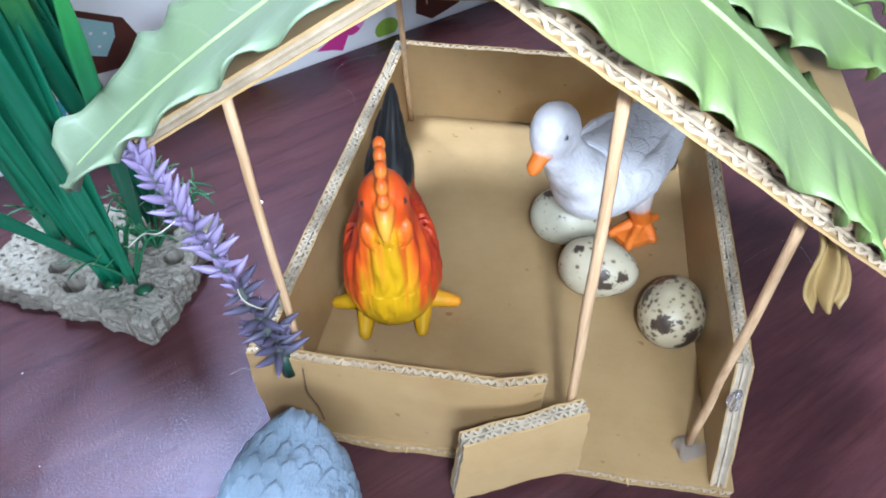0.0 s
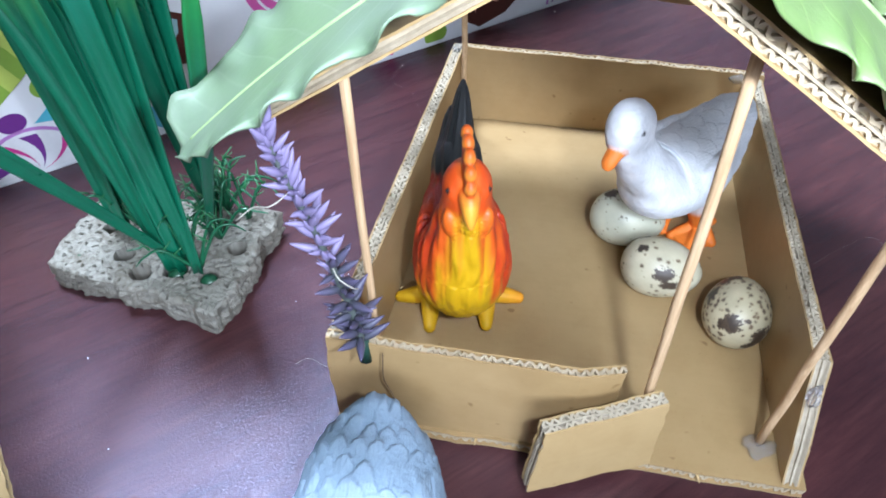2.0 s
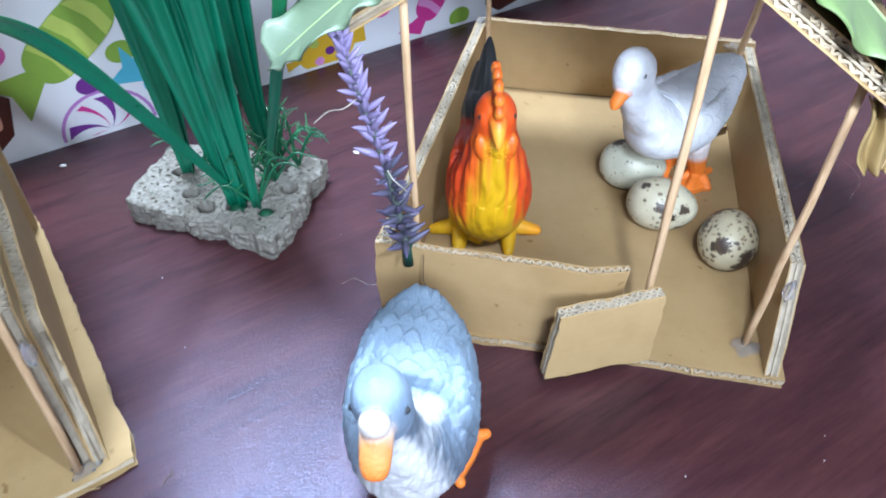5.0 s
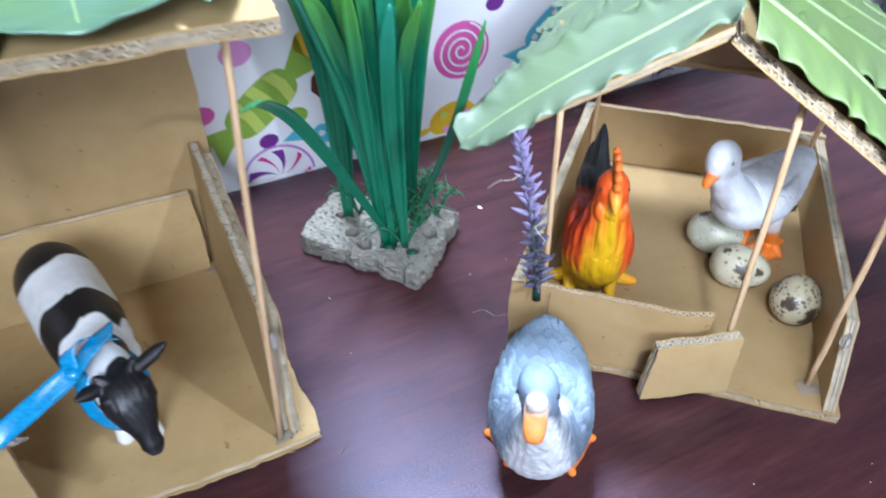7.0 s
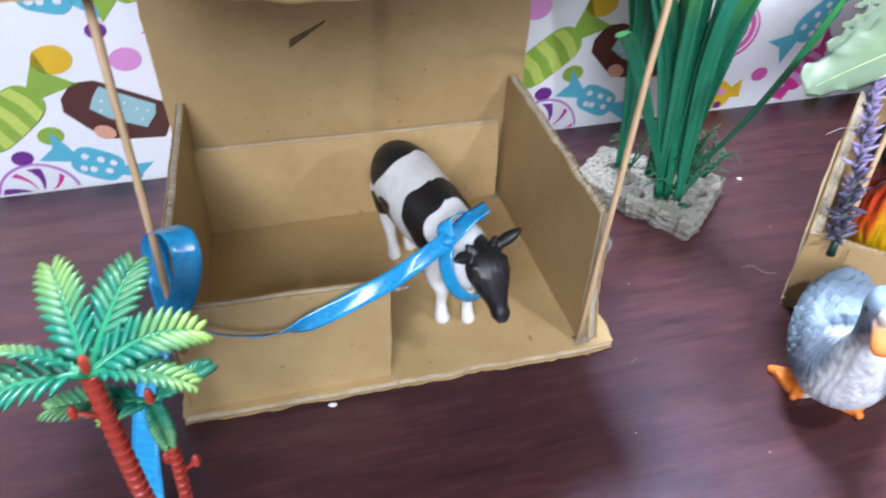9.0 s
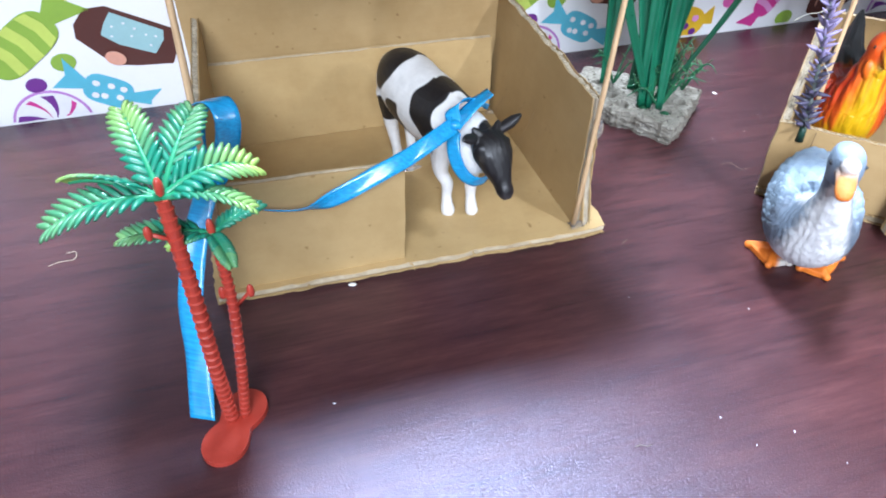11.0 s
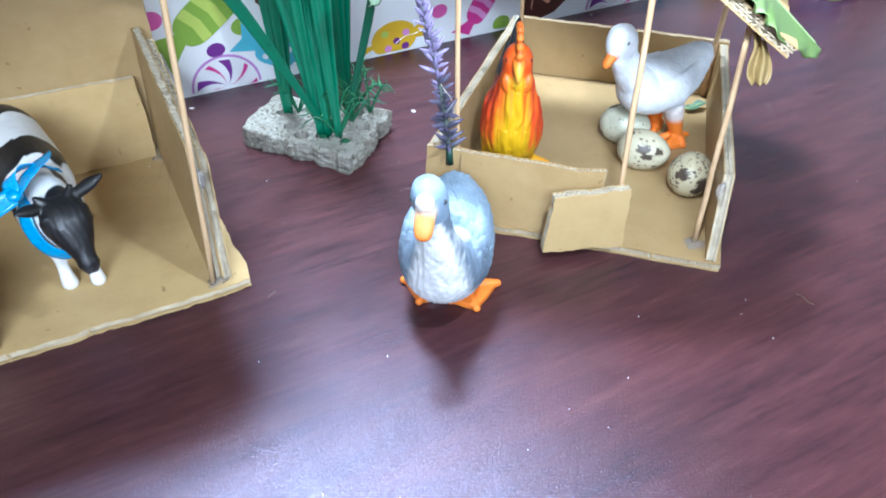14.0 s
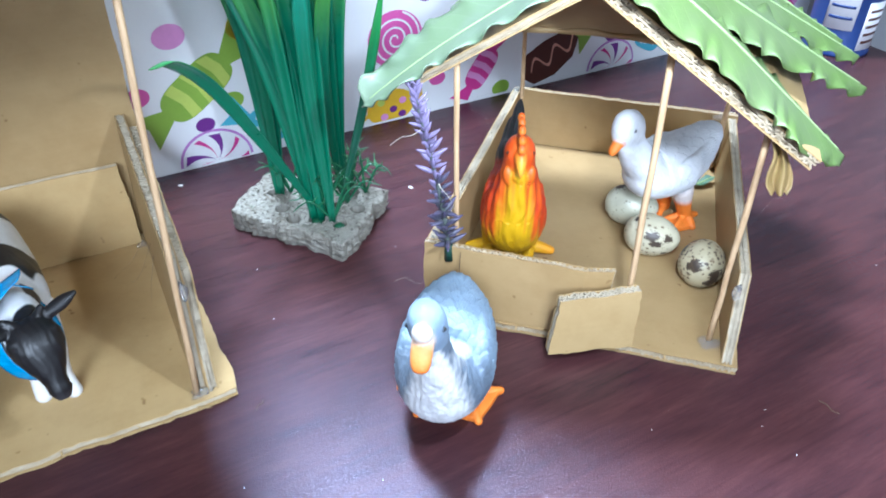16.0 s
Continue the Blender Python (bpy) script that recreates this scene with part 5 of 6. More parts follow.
        return 0.0007 * noise.noise(p * 55) + 0.00012 * noise.noise(Vector((p.x * 500, p.y * 160, p.z * 500)))
    me = b.mesh("cow_figure", TOY_SATIN, 0.00066, 4, rel)
    me.transform(Matrix.Diagonal((1, 1, 0.962, 1)))
    return me


COW = pose(-0.300, 0.172, 0.0062, 0, 0, 45)
thing("toy_cow", "black and white plastic toy cow standing in the shed", "toy cow", COW, data=cow())

# ---- quail eggs ----


def quail_egg(name, length, wide, ground, dark, brown, seed, big, specks, fleck):
    """Shell with a few large dark blots and many small brown specks, uneven at their rims."""
    n, k = 110, 140
    rr = random.Random(seed)
    v, c = [], []
    blots = []
    for j in range(big + specks):
        a, h = rr.uniform(0, 6.28), rr.uniform(-0.95, 0.95)
        r = rr.uniform(0.10, 0.26) if j < big else fleck * rr.uniform(0.25, 1.0) ** 1.6
        q = Vector((math.cos(a) * math.sqrt(1 - h * h), math.sin(a) * math.sqrt(1 - h * h), h))
        blots.append((q, r, blend(dark, brown, rr.uniform(0.0, 0.35)) if j < big else blend(dark, brown, rr.uniform(0.2, 1.0))))
    tree = kdtree.KDTree(len(blots))
    for j, (q, r, _) in enumerate(blots):
        tree.insert(q, j)
    tree.balance()
    for i in range(n + 1):
        a = math.pi * i / n
        for j in range(k):
            w = 2 * math.pi * j / k
            d = Vector((max(math.sin(a), 1e-3) * math.cos(w), max(math.sin(a), 1e-3) * math.sin(w), math.cos(a)))
            taper = 1 - 0.13 * d.z
            v.append((d.x * wide / 2 * taper, d.y * wide / 2 * taper, d.z * length / 2))
            wob = 0.60 * noise.noise(d * 8 + Vector((seed, 0, 0))) + 0.45 * noise.noise(d * 23)
            col = tone(ground, d, 0.10, 3)
            for q, t, e in tree.find_range(d, 0.42):
                r = blots[t][1] * (1 + wob)
                if e < r + 0.03:
                    col = blend(col, blots[t][2], (r - e) / 0.03 + 0.4)
            c.append(col)
    return mesh_of(name, v, [f[::-1] for f in ring_faces(n + 1, k)], EGG, paint=c)


DARK_SPOT, BROWN_SPOT = (0.038, 0.026, 0.019), (0.160, 0.100, 0.055)
for x, y, yaw, data, lab in (
        (0.0712, 0.3345, 74, quail_egg("egg_shell", 0.0385, 0.0296, (0.50, 0.49, 0.37), DARK_SPOT, BROWN_SPOT, 3, 3, 130, 0.045), "pale quail egg with few small dark specks"),
        (0.0800, 0.2985, 68, quail_egg("egg_shell", 0.0385, 0.0292, (0.52, 0.47, 0.33), DARK_SPOT, BROWN_SPOT, 11, 13, 150, 0.06), "cream quail egg with dark blotches"),
        (0.1085, 0.2705, 155, quail_egg("egg_shell", 0.0365, 0.0298, (0.46, 0.40, 0.26), DARK_SPOT, BROWN_SPOT, 21, 13, 420, 0.075), "buff quail egg thickly spotted dark brown")):
    thing("quail_egg", lab, "egg", pose(x, y, 0.006 + 0.0146, 88, 12, yaw), "eggs in the hen house", data=data)

# ---- stone with aquarium grass ----


def pitted_stone():
    """A slab of porous stone over four rough corners: bored holes, small pits, broken layered sides."""
    c = [Vector((-0.2255, 0.316)), Vector((-0.1335, 0.279)), Vector((-0.112, 0.351)), Vector((-0.211, 0.371))]
    holes = [((-0.198, 0.340), 0.0046), ((-0.1865, 0.320), 0.0052), ((-0.175, 0.307), 0.0052), ((-0.130, 0.322), 0.0046), ((-0.137, 0.344), 0.0046), ((-0.158, 0.308), 0.0060), ((-0.141, 0.303), 0.0050)]
    n, m = 190, 140
    g = np.zeros((n, m, 3))
    cols = np.zeros((n, m, 3))
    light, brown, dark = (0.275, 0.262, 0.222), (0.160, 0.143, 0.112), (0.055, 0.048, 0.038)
    for i in range(n):
        for j in range(m):
            s, t = i / (n - 1), j / (m - 1)
            q = (c[0] * (1 - s) + c[1] * s) * (1 - t) + (c[3] * (1 - s) + c[2] * s) * t
            p = Vector((q.x, q.y, 0))
            e = min(min(s, 1 - s) * 0.095, min(t, 1 - t) * 0.070)
            w = noise.fractal(p * 70, 1.0, 2.0, 4)
            fine = noise.fractal(p * 420, 1.0, 2.0, 3)
            crack = abs(noise.noise(p * 130 + Vector((3, 1, 0))))
            shift = Vector((noise.noise(p * 60), noise.noise(p * 60 + Vector((9, 0, 0))), 0)) * 0.0032 * clamp((0.010 - e) / 0.008) + Vector((noise.noise(p * 210), noise.noise(p * 210 + Vector((4, 0, 0))), 0)) * 0.0014
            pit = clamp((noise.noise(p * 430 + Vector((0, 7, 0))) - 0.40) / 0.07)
            h = 0.0168 + 0.0007 * w + 0.00055 * fine - 0.0015 * pit - 0.0005 * clamp((0.03 - crack) / 0.03) - 0.0012 * clamp((0.0016 - e) / 0.0016) ** 2
            h -= 0.0035 * clamp(noise.noise(p * 48 + Vector((0, 0, 4))) * 2 - 0.35) * clamp((0.012 - e) / 0.01)
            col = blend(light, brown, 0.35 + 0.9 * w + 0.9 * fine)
            # pits and cracks coloured dark to hold the shade inside them
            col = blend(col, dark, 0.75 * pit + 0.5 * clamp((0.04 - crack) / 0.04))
            for hc, r in holes:
                d = (q - Vector(hc)).length * (1 + 0.12 * noise.noise(p * 200))
                f = clamp((r - d) / (r * 0.16))
                h -= 0.0125 * f
                # bored holes toned down too, their inner shade put into the colour
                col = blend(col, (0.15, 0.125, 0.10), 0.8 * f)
            g[i, j] = (p.x + shift.x, p.y + shift.y, max(h, 0.001))
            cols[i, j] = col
    v = list(g.reshape(-1, 3))
    cc = [tuple(q) for q in cols.reshape(-1, 3)]
    f = [(i * m + j, (i + 1) * m + j, (i + 1) * m + j + 1, i * m + j + 1) for i in range(n - 1) for j in range(m - 1)]
    rim = [i * m for i in range(n)] + [(n - 1) * m + j for j in range(1, m)] + [i * m + m - 1 for i in range(n - 2, -1, -1)] + list(range(m - 2, 0, -1))
    k = len(rim)
    last = list(rim)
    mid = Vector((-0.170, 0.328, 0))
    for lv in np.linspace(1, 0, 16)[1:]:
        ring = []
        for r in rim:
            q = Vector(v[r])
            z = q.z * lv
            d = (q - mid).xy.normalized()
            w = noise.fractal(Vector((q.x, q.y, z * 3.0)) * 120, 0.9, 2.0, 4)
            ledge = noise.noise(Vector((q.x * 60, q.y * 60, z * 190)))
            o = 0.0018 * w + 0.0009 * ledge + 0.0008 * noise.noise(q * 420) + 0.0003 * math.sin(math.pi * lv) - 0.0016 * (1 - lv) ** 3
            ring.append(len(v))
            v.append((q.x + d.x * o, q.y + d.y * o, z))
            # brown mottling, with shade painted dark into hollows of the sides
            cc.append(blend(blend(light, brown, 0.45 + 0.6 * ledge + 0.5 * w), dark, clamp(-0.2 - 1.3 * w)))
        f += [(last[a], ring[a], ring[(a + 1) % k], last[(a + 1) % k]) for a in range(k)]
        last = ring
    f.append(tuple(last)[::-1])
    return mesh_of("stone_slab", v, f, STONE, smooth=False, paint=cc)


grass = thing("aquarium_plant", "green plastic aquarium grass on a pitted stone", "artificial plant")
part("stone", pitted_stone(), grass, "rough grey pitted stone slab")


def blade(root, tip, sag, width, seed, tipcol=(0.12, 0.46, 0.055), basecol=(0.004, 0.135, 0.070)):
    """A strap leaf from root to tip that bows sideways by sag, keeled along the middle."""
    rr = random.Random(seed)
    root, tip, sag = Vector(root), Vector(tip), Vector(sag)
    mid = root.lerp(tip, 0.55) + sag
    pts = spline([root, root.lerp(mid, 0.5) + sag * 0.12, mid, mid.lerp(tip, 0.55) + sag * 0.22, tip], 26)
    d = np.gradient(pts, axis=0)
    flat = Vector((rr.uniform(0.75, 1), rr.uniform(-0.25, 0.65), 0)).normalized()
    g, cols = [], []
    for i, q in enumerate(pts):
        s = i / 25
        wd = width * (0.45 + 0.55 * min(1, s / 0.45)) * min(1.0, ((1.015 - s) / 0.22)) ** 0.7
        t = Vector(d[i]).normalized()
        side = (flat - t * flat.dot(t)).normalized()
        up = side.cross(t)
        g.append([Vector(q) + side * wd / 2 * e + up * wd * 0.16 * (1 - abs(e)) * (-1) for e in (-1, -0.5, 0, 0.5, 1)])
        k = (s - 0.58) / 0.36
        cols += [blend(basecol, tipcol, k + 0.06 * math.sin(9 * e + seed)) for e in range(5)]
    v, f = sheet([[tuple(q) for q in row] for row in g], 0.0006)
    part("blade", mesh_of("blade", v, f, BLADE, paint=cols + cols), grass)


roots = [(-0.158, 0.311, 0.016), (-0.158, 0.313, 0.016), (-0.146, 0.309, 0.016), (-0.190, 0.341, 0.016), (-0.145, 0.352, 0.016), (-0.168, 0.336, 0.016)]
tips = [((-0.215, 0.325, 0.215), 0), ((-0.205, 0.34, 0.235), 3), ((-0.222, 0.35, 0.20), 3), ((-0.196, 0.33, 0.245), 3), ((-0.190, 0.315, 0.25), 0), ((-0.182, 0.33, 0.26), 0), ((-0.176, 0.31, 0.245), 1),
        ((-0.170, 0.32, 0.265), 1), ((-0.165, 0.30, 0.235), 1), ((-0.160, 0.315, 0.26), 5), ((-0.155, 0.30, 0.25), 5), ((-0.150, 0.31, 0.24), 2), ((-0.146, 0.295, 0.225), 1), ((-0.140, 0.31, 0.245), 4),
        ((-0.136, 0.29, 0.21), 4), ((-0.130, 0.30, 0.228), 4), ((-0.127, 0.285, 0.20), 4), ((-0.122, 0.31, 0.215), 4), ((-0.185, 0.35, 0.25), 5), ((-0.172, 0.355, 0.262), 5), ((-0.148, 0.345, 0.258), 5), ((-0.135, 0.335, 0.24), 4),
        ((-0.200, 0.31, 0.205), 0), ((-0.178, 0.295, 0.215), 0), ((-0.142, 0.28, 0.20), 2), ((-0.166, 0.285, 0.212), 1), ((-0.210, 0.335, 0.225), 3), ((-0.158, 0.33, 0.272), 5)]
for i, (t, r) in enumerate(tips):
    q = Vector(roots[r]) + Vector((rng.uniform(-0.004, 0.004), rng.uniform(-0.004, 0.004), 0))
    out = Vector((t[0] + 0.158, t[1] - 0.318, 0))
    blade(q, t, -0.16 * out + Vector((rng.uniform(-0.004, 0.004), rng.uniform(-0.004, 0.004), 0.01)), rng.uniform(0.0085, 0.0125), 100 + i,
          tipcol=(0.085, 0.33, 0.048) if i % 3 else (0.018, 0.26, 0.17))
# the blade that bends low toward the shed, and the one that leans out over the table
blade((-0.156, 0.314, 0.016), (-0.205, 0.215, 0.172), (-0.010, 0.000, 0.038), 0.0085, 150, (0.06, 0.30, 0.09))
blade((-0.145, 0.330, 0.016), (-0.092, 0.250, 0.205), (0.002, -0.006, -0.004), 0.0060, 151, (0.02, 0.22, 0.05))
for k in range(40):
    a = rng.uniform(0, 6.28)
    q = Vector(rng.choice([(-0.146, 0.308, 0.016), (-0.140, 0.352, 0.016), (-0.140, 0.330, 0.016), (-0.152, 0.314, 0.016), (-0.185, 0.342, 0.016), (-0.128, 0.345, 0.016)]))
    reach = rng.uniform(0.010, 0.024)
    e = q + Vector((math.cos(a) * reach, math.sin(a) * reach * 0.7, rng.uniform(0.014, 0.044)))
    hook = e + Vector((math.cos(a) * 0.006, math.sin(a) * 0.004, rng.uniform(-0.007, 0.002)))
    limbs = Build().add(*tube(spline([q, q.lerp(e, 0.6) + Vector((0, 0, 0.008)), e, hook], 12), np.linspace(0.0010, 0.0003, 12), 5), colour=(0.015, 0.13, 0.06))
    for m in (0.45, 0.65, 0.85):
        o = q.lerp(e, m) + Vector((0, 0, 0.006))
        b2 = rng.uniform(0, 6.28)
        limbs.add(*tube([o, o + Vector((math.cos(b2) * 0.006, math.sin(b2) * 0.005, 0.005))], [0.0006, 0.0002], 5), colour=(0.03, 0.18, 0.07))
    part("sprig", limbs.mesh("sprig", BLADE, paint=True), grass)
for hx, hy in ((-0.210, 0.3195), (-0.158, 0.308), (-0.141, 0.303)):
    part("plug", Build().add(*ball((hx, hy, 0.0130), (0.0046, 0.0044, 0.0040), 14, 8), colour=(0.010, 0.075, 0.035)).mesh("plug", BLADE, paint=True), grass)

# ---- lavender sprig stuck in the front corner of the hen house ----
lav = thing("lavender_sprig", "purple plastic lavender sprig leaning at the hen house", "artificial flower")
stem = spline([(-0.0575, 0.2290, 0.052), (-0.0600, 0.2270, 0.080), (-0.0660, 0.2230, 0.118), (-0.0715, 0.2195, 0.146), (-0.0750, 0.2172, 0.166)], 40)
part("stem", Build().add(*tube(stem, np.linspace(0.0016, 0.0007, 40), 7), colour=(0.10, 0.12, 0.11)).mesh("stem", FLORET, paint=True), lav)
part("foot", Build().add(*tube([(-0.0573, 0.2291, 0.048), (-0.0577, 0.2288, 0.060)], [0.0030, 0.0024], 10), colour=(0.012, 0.05, 0.035)).mesh("foot", FLORET, paint=True), lav)
bud = [(0.0, 0.0, 0.0009, 0.0009), (0.0028, 0.0, 0.0017, 0.0017), (0.006, 0.0, 0.0019, 0.0019), (0.0095, 0.0, 0.0012, 0.0012), (0.0125, 0.0, 0.0002, 0.0002)]
bv, bf = loft([(y * 0.95, z, a * 0.82, b * 0.82) for y, z, a, b in bud], 10, 8)
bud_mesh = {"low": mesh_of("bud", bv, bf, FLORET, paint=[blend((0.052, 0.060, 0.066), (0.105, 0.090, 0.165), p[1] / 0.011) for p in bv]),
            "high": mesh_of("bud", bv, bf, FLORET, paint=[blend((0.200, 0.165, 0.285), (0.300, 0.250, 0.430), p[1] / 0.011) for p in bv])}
for k in range(128):
    s = 0.08 + 0.92 * k / 127
    q = Vector(stem[min(39, int(s * 39))])
    a = k * 2.399 + rng.uniform(-0.3, 0.3)
    lift = 20 + 38 * s + rng.uniform(-24, 24)
    size = (0.98 - 0.32 * s) * rng.uniform(0.65, 1.2)
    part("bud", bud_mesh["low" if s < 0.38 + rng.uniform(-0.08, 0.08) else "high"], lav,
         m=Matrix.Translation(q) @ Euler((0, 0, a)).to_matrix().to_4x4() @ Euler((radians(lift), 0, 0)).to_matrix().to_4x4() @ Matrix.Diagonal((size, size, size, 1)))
part("fibre", Build().add(*tube(spline([(-0.0700, 0.2200, 0.142), (-0.0760, 0.2150, 0.140), (-0.0820, 0.2180, 0.137), (-0.0880, 0.2180, 0.132)], 14), 0.00022, 5), colour=(0.55, 0.52, 0.44)).mesh("fibre", FLORET, paint=True), lav)
part("fibre", Build().add(*tube(spline([(-0.0640, 0.2240, 0.108), (-0.0610, 0.2180, 0.106), (-0.0570, 0.2190, 0.100), (-0.0560, 0.2240, 0.094)], 14), 0.00022, 5), colour=(0.60, 0.56, 0.46)).mesh("fibre", FLORET, paint=True), lav)

# ---- palm trees ----
palms = thing("toy_palm", "red-stemmed plastic toy palms on one lobed base", "toy tree", pose(-0.3395, -0.047, 0))


def ringed_trunk(pts, r0, r1, parent, rings):
    p = spline(pts, rings * 10)
    n = rings * 10
    rad = [(r0 + (r1 - r0) * i / (n - 1)) * (0.88 + 0.24 * ((i % 10) / 9.0) ** 1.6) for i in range(n)]
    return part("trunk", Build().add(*tube(p, rad, 14)).mesh("trunk", RED_PLASTIC, False), parent, "ringed red plastic trunk")


def frond(parent, crown, yaw, length, rise, seed, pale, tilt=0.0, hang=0.28):
    """A feather frond: arched keeled rib with two combs of pointed leaflets. tilt: its roll about the rib."""
    rr = random.Random(seed)
    b = Build()
    c, s = math.cos(radians(yaw)), math.sin(radians(yaw))
    ct, st = math.cos(radians(tilt)), math.sin(radians(tilt))

    def at(r, side, z, up):
        side, z = side * ct - up * st, z + side * st + up * ct
        return (crown[0] + r * c - side * s, crown[1] + r * s + side * c, crown[2] + z)
    deep, lite = (0.004, 0.200, 0.125), (0.33, 0.52, 0.13)

    def rib(q):
        return q * length * (1 - 0.12 * q), (rise * q - hang * q * q) * length
    b.add(*tube([at(rib(q)[0], 0, rib(q)[1], 0) for q in np.linspace(0, 1, 14)], np.linspace(0.0017, 0.0006, 14), 6), colour=lambda p: (0.01, 0.25, 0.12))
    for k in range(11):
        q = 0.13 + 0.85 * k / 10
        ln = length * 0.245 * math.sin(math.pi * (0.20 + 0.70 * q)) ** 0.7
        x0, z0 = rib(q)
        dz = (rise - 2 * hang * q)
        for side in (-1, 1):
            fwd = 0.52 + 0.25 * q + rr.uniform(-0.05, 0.05)
            col = blend(deep, lite, pale * (q - 0.30) * 1.5 + 0.10 * rr.uniform(-1, 1))
            g = []
            for e in np.linspace(0, 1, 7):
                w = 0.00152 * min(1.0, 0.55 + 1.8 * e) * min(1.0, (1.03 - e) / 0.38) ** 0.8
                x, z, y = x0 + ln * fwd * e, z0 + ln * fwd * e * dz, side * ln * 0.84 * e
                h = 0.0013 * math.sin(2.6 * e)
                g.append([at(x - w, y, z - w * dz, h), at(x, y, z, h + 0.0006), at(x + w, y, z + w * dz, h)])
            v, f = sheet(g, 0.0007)
            b.add(v, f, colour=col)
    return part("frond", b.mesh("frond", FROND, paint=True), parent)


plate = [(-0.001 + (0.0158 + 0.0072 * math.cos(2 * w)) * math.sin(w), -0.003 + (0.0158 + 0.0072 * math.cos(2 * w)) * math.cos(w)) for w in np.linspace(0, 2 * math.pi, 56)[:-1]][::-1]
pv, pf = prism(plate, 0.0, 0.0032)
part("base_plate", Build().add(pv, pf).mesh("base_plate", RED_PLASTIC, False), palms, "lobed red plastic base")
big_top = (-0.0035, -0.002, 0.143)
small_top = (0.006, 0.009, 0.119)
ringed_trunk([(-0.004, 0.000, 0.003), (-0.003, -0.002, 0.045), (0.000, -0.005, 0.098), big_top], 0.0034, 0.0030, palms, 30)
ringed_trunk([(0.001, 0.004, 0.003), (0.005, 0.006, 0.040), (0.008, 0.008, 0.085), small_top], 0.0026, 0.0022, palms, 28)
for i, (yaw, ln, rise, pale, tilt, hang) in enumerate(((138, 0.040, 0.78, 0.75, -10, 0.28), (97, 0.043, 0.66, 0.25, 8, 0.28), (50, 0.042, 0.60, 1.0, 30, 0.60), (20, 0.036, 0.26, 0.70, -12, 0.46), (193, 0.038, 0.60, 0.95, 35, 0.44), (222, 0.045, 0.42, 0.30, -10, 0.44), (72, 0.034, 0.34, 0.20, 0, 0.45))):
    frond(palms, big_top, yaw, ln, rise, 300 + i, pale, tilt, hang)
for i, (yaw, ln, rise, pale) in enumerate(((59, 0.026, 0.35, 0.0), (208, 0.038, 0.36, 0.45), (228, 0.019, 0.28, 1.2), (-40, 0.020, 0.05, 0.4))):
    frond(palms, small_top, yaw, ln, rise, 330 + i, pale)
for x, y, z in ((-0.008, -0.010, 0.131), (0.019, 0.007, 0.092), (0.004, 0.008, 0.086)):
    part("coconut", Build().add(*ball((x, y, z), (0.0017, 0.0017, 0.0036))).mesh("coconut", RED_PLASTIC), palms)
for a, e in (((-0.001, -0.004, 0.124), (-0.008, -0.010, 0.131)), ((0.010, 0.008, 0.080), (0.019, 0.007, 0.092)), ((0.010, 0.008, 0.078), (0.004, 0.008, 0.086))):
    part("twig", Build().add(*tube([a, e], 0.0009, 6)).mesh("twig", RED_PLASTIC), palms)
part("bud", Build().add(*ball((big_top[0], big_top[1], big_top[2] + 0.005), (0.0019, 0.0019, 0.0045))).mesh("bud", RED_PLASTIC), palms)
part("bud", Build().add(*ball((small_top[0], small_top[1], small_top[2] + 0.003), (0.0018, 0.0018, 0.005))).mesh("bud", RED_PLASTIC), palms)

# ---- ribbon: collar and bow on the cow, lead to the shed's post, loop and hanging end ----
ribbon = thing("ribbon", "bright blue satin ribbon tied from cow to post", "ribbon")


def band(name, pts, across, width, parent, n=60, label=""):
    """A satin strip along a path; across: the way of its width at each given point."""
    p = spline(pts, n)
    a = spline(across, n)
    g = []
    t = np.gradient(p, axis=0)
    for i, (q, w) in enumerate(zip(p, a)):
        w = w / (np.linalg.norm(w) + 1e-9)
        up = np.cross(w, t[i] / (np.linalg.norm(t[i]) + 1e-9))
        s = i / (n - 1) * len(pts)
        g.append([q + w * width * e + up * width * (0.05 * (1 - 4 * e * e) * math.sin(1.7 * s + len(name)) + 0.012 * math.sin(5 * s + 9 * e)) for e in (-0.5, -0.3, -0.1, 0.1, 0.3, 0.5)])
    return part(name, Build().add(*sheet(g, 0.0004)).mesh(name, SATIN), parent, label)


def cow_at(x, y, z):
    return tuple(COW @ Vector((x, y, 0.962 * z)))


neck, neck_w = [], []
turn = COW.to_3x3()
for w in np.linspace(2.3, 2.3 + 2 * math.pi, 17):
    neck.append(cow_at(-0.002 + 0.0136 * math.cos(w), -0.0580 + 0.0095 * math.sin(w), 0.0640 + 0.0180 * math.sin(w)))
    neck_w.append(tuple(turn @ (Vector((0, 0.871, -0.491)) * 0.75 + Vector((math.cos(w), 0.491 * math.sin(w), 0.871 * math.sin(w))) * 0.6)))
band("collar", neck, neck_w, 0.0085, ribbon, 70)
knot = (-0.2705, 0.1208, 0.0890)
part("knot", Build().add(*ball(knot, (0.0044, 0.0038, 0.0030))).mesh("knot", SATIN), ribbon)
k0 = Vector(knot)
band("bow_tail", [k0, k0 + Vector((0.006, 0.004, 0.007)), k0 + Vector((0.011, 0.009, 0.012)), k0 + Vector((0.0175, 0.014, 0.0165))], [(-0.6, 0.7, 0.1), (-0.6, 0.8, 0.0), (-0.6, 0.8, -0.1), (-0.5, 0.9, -0.2)], 0.0120, ribbon, 24)
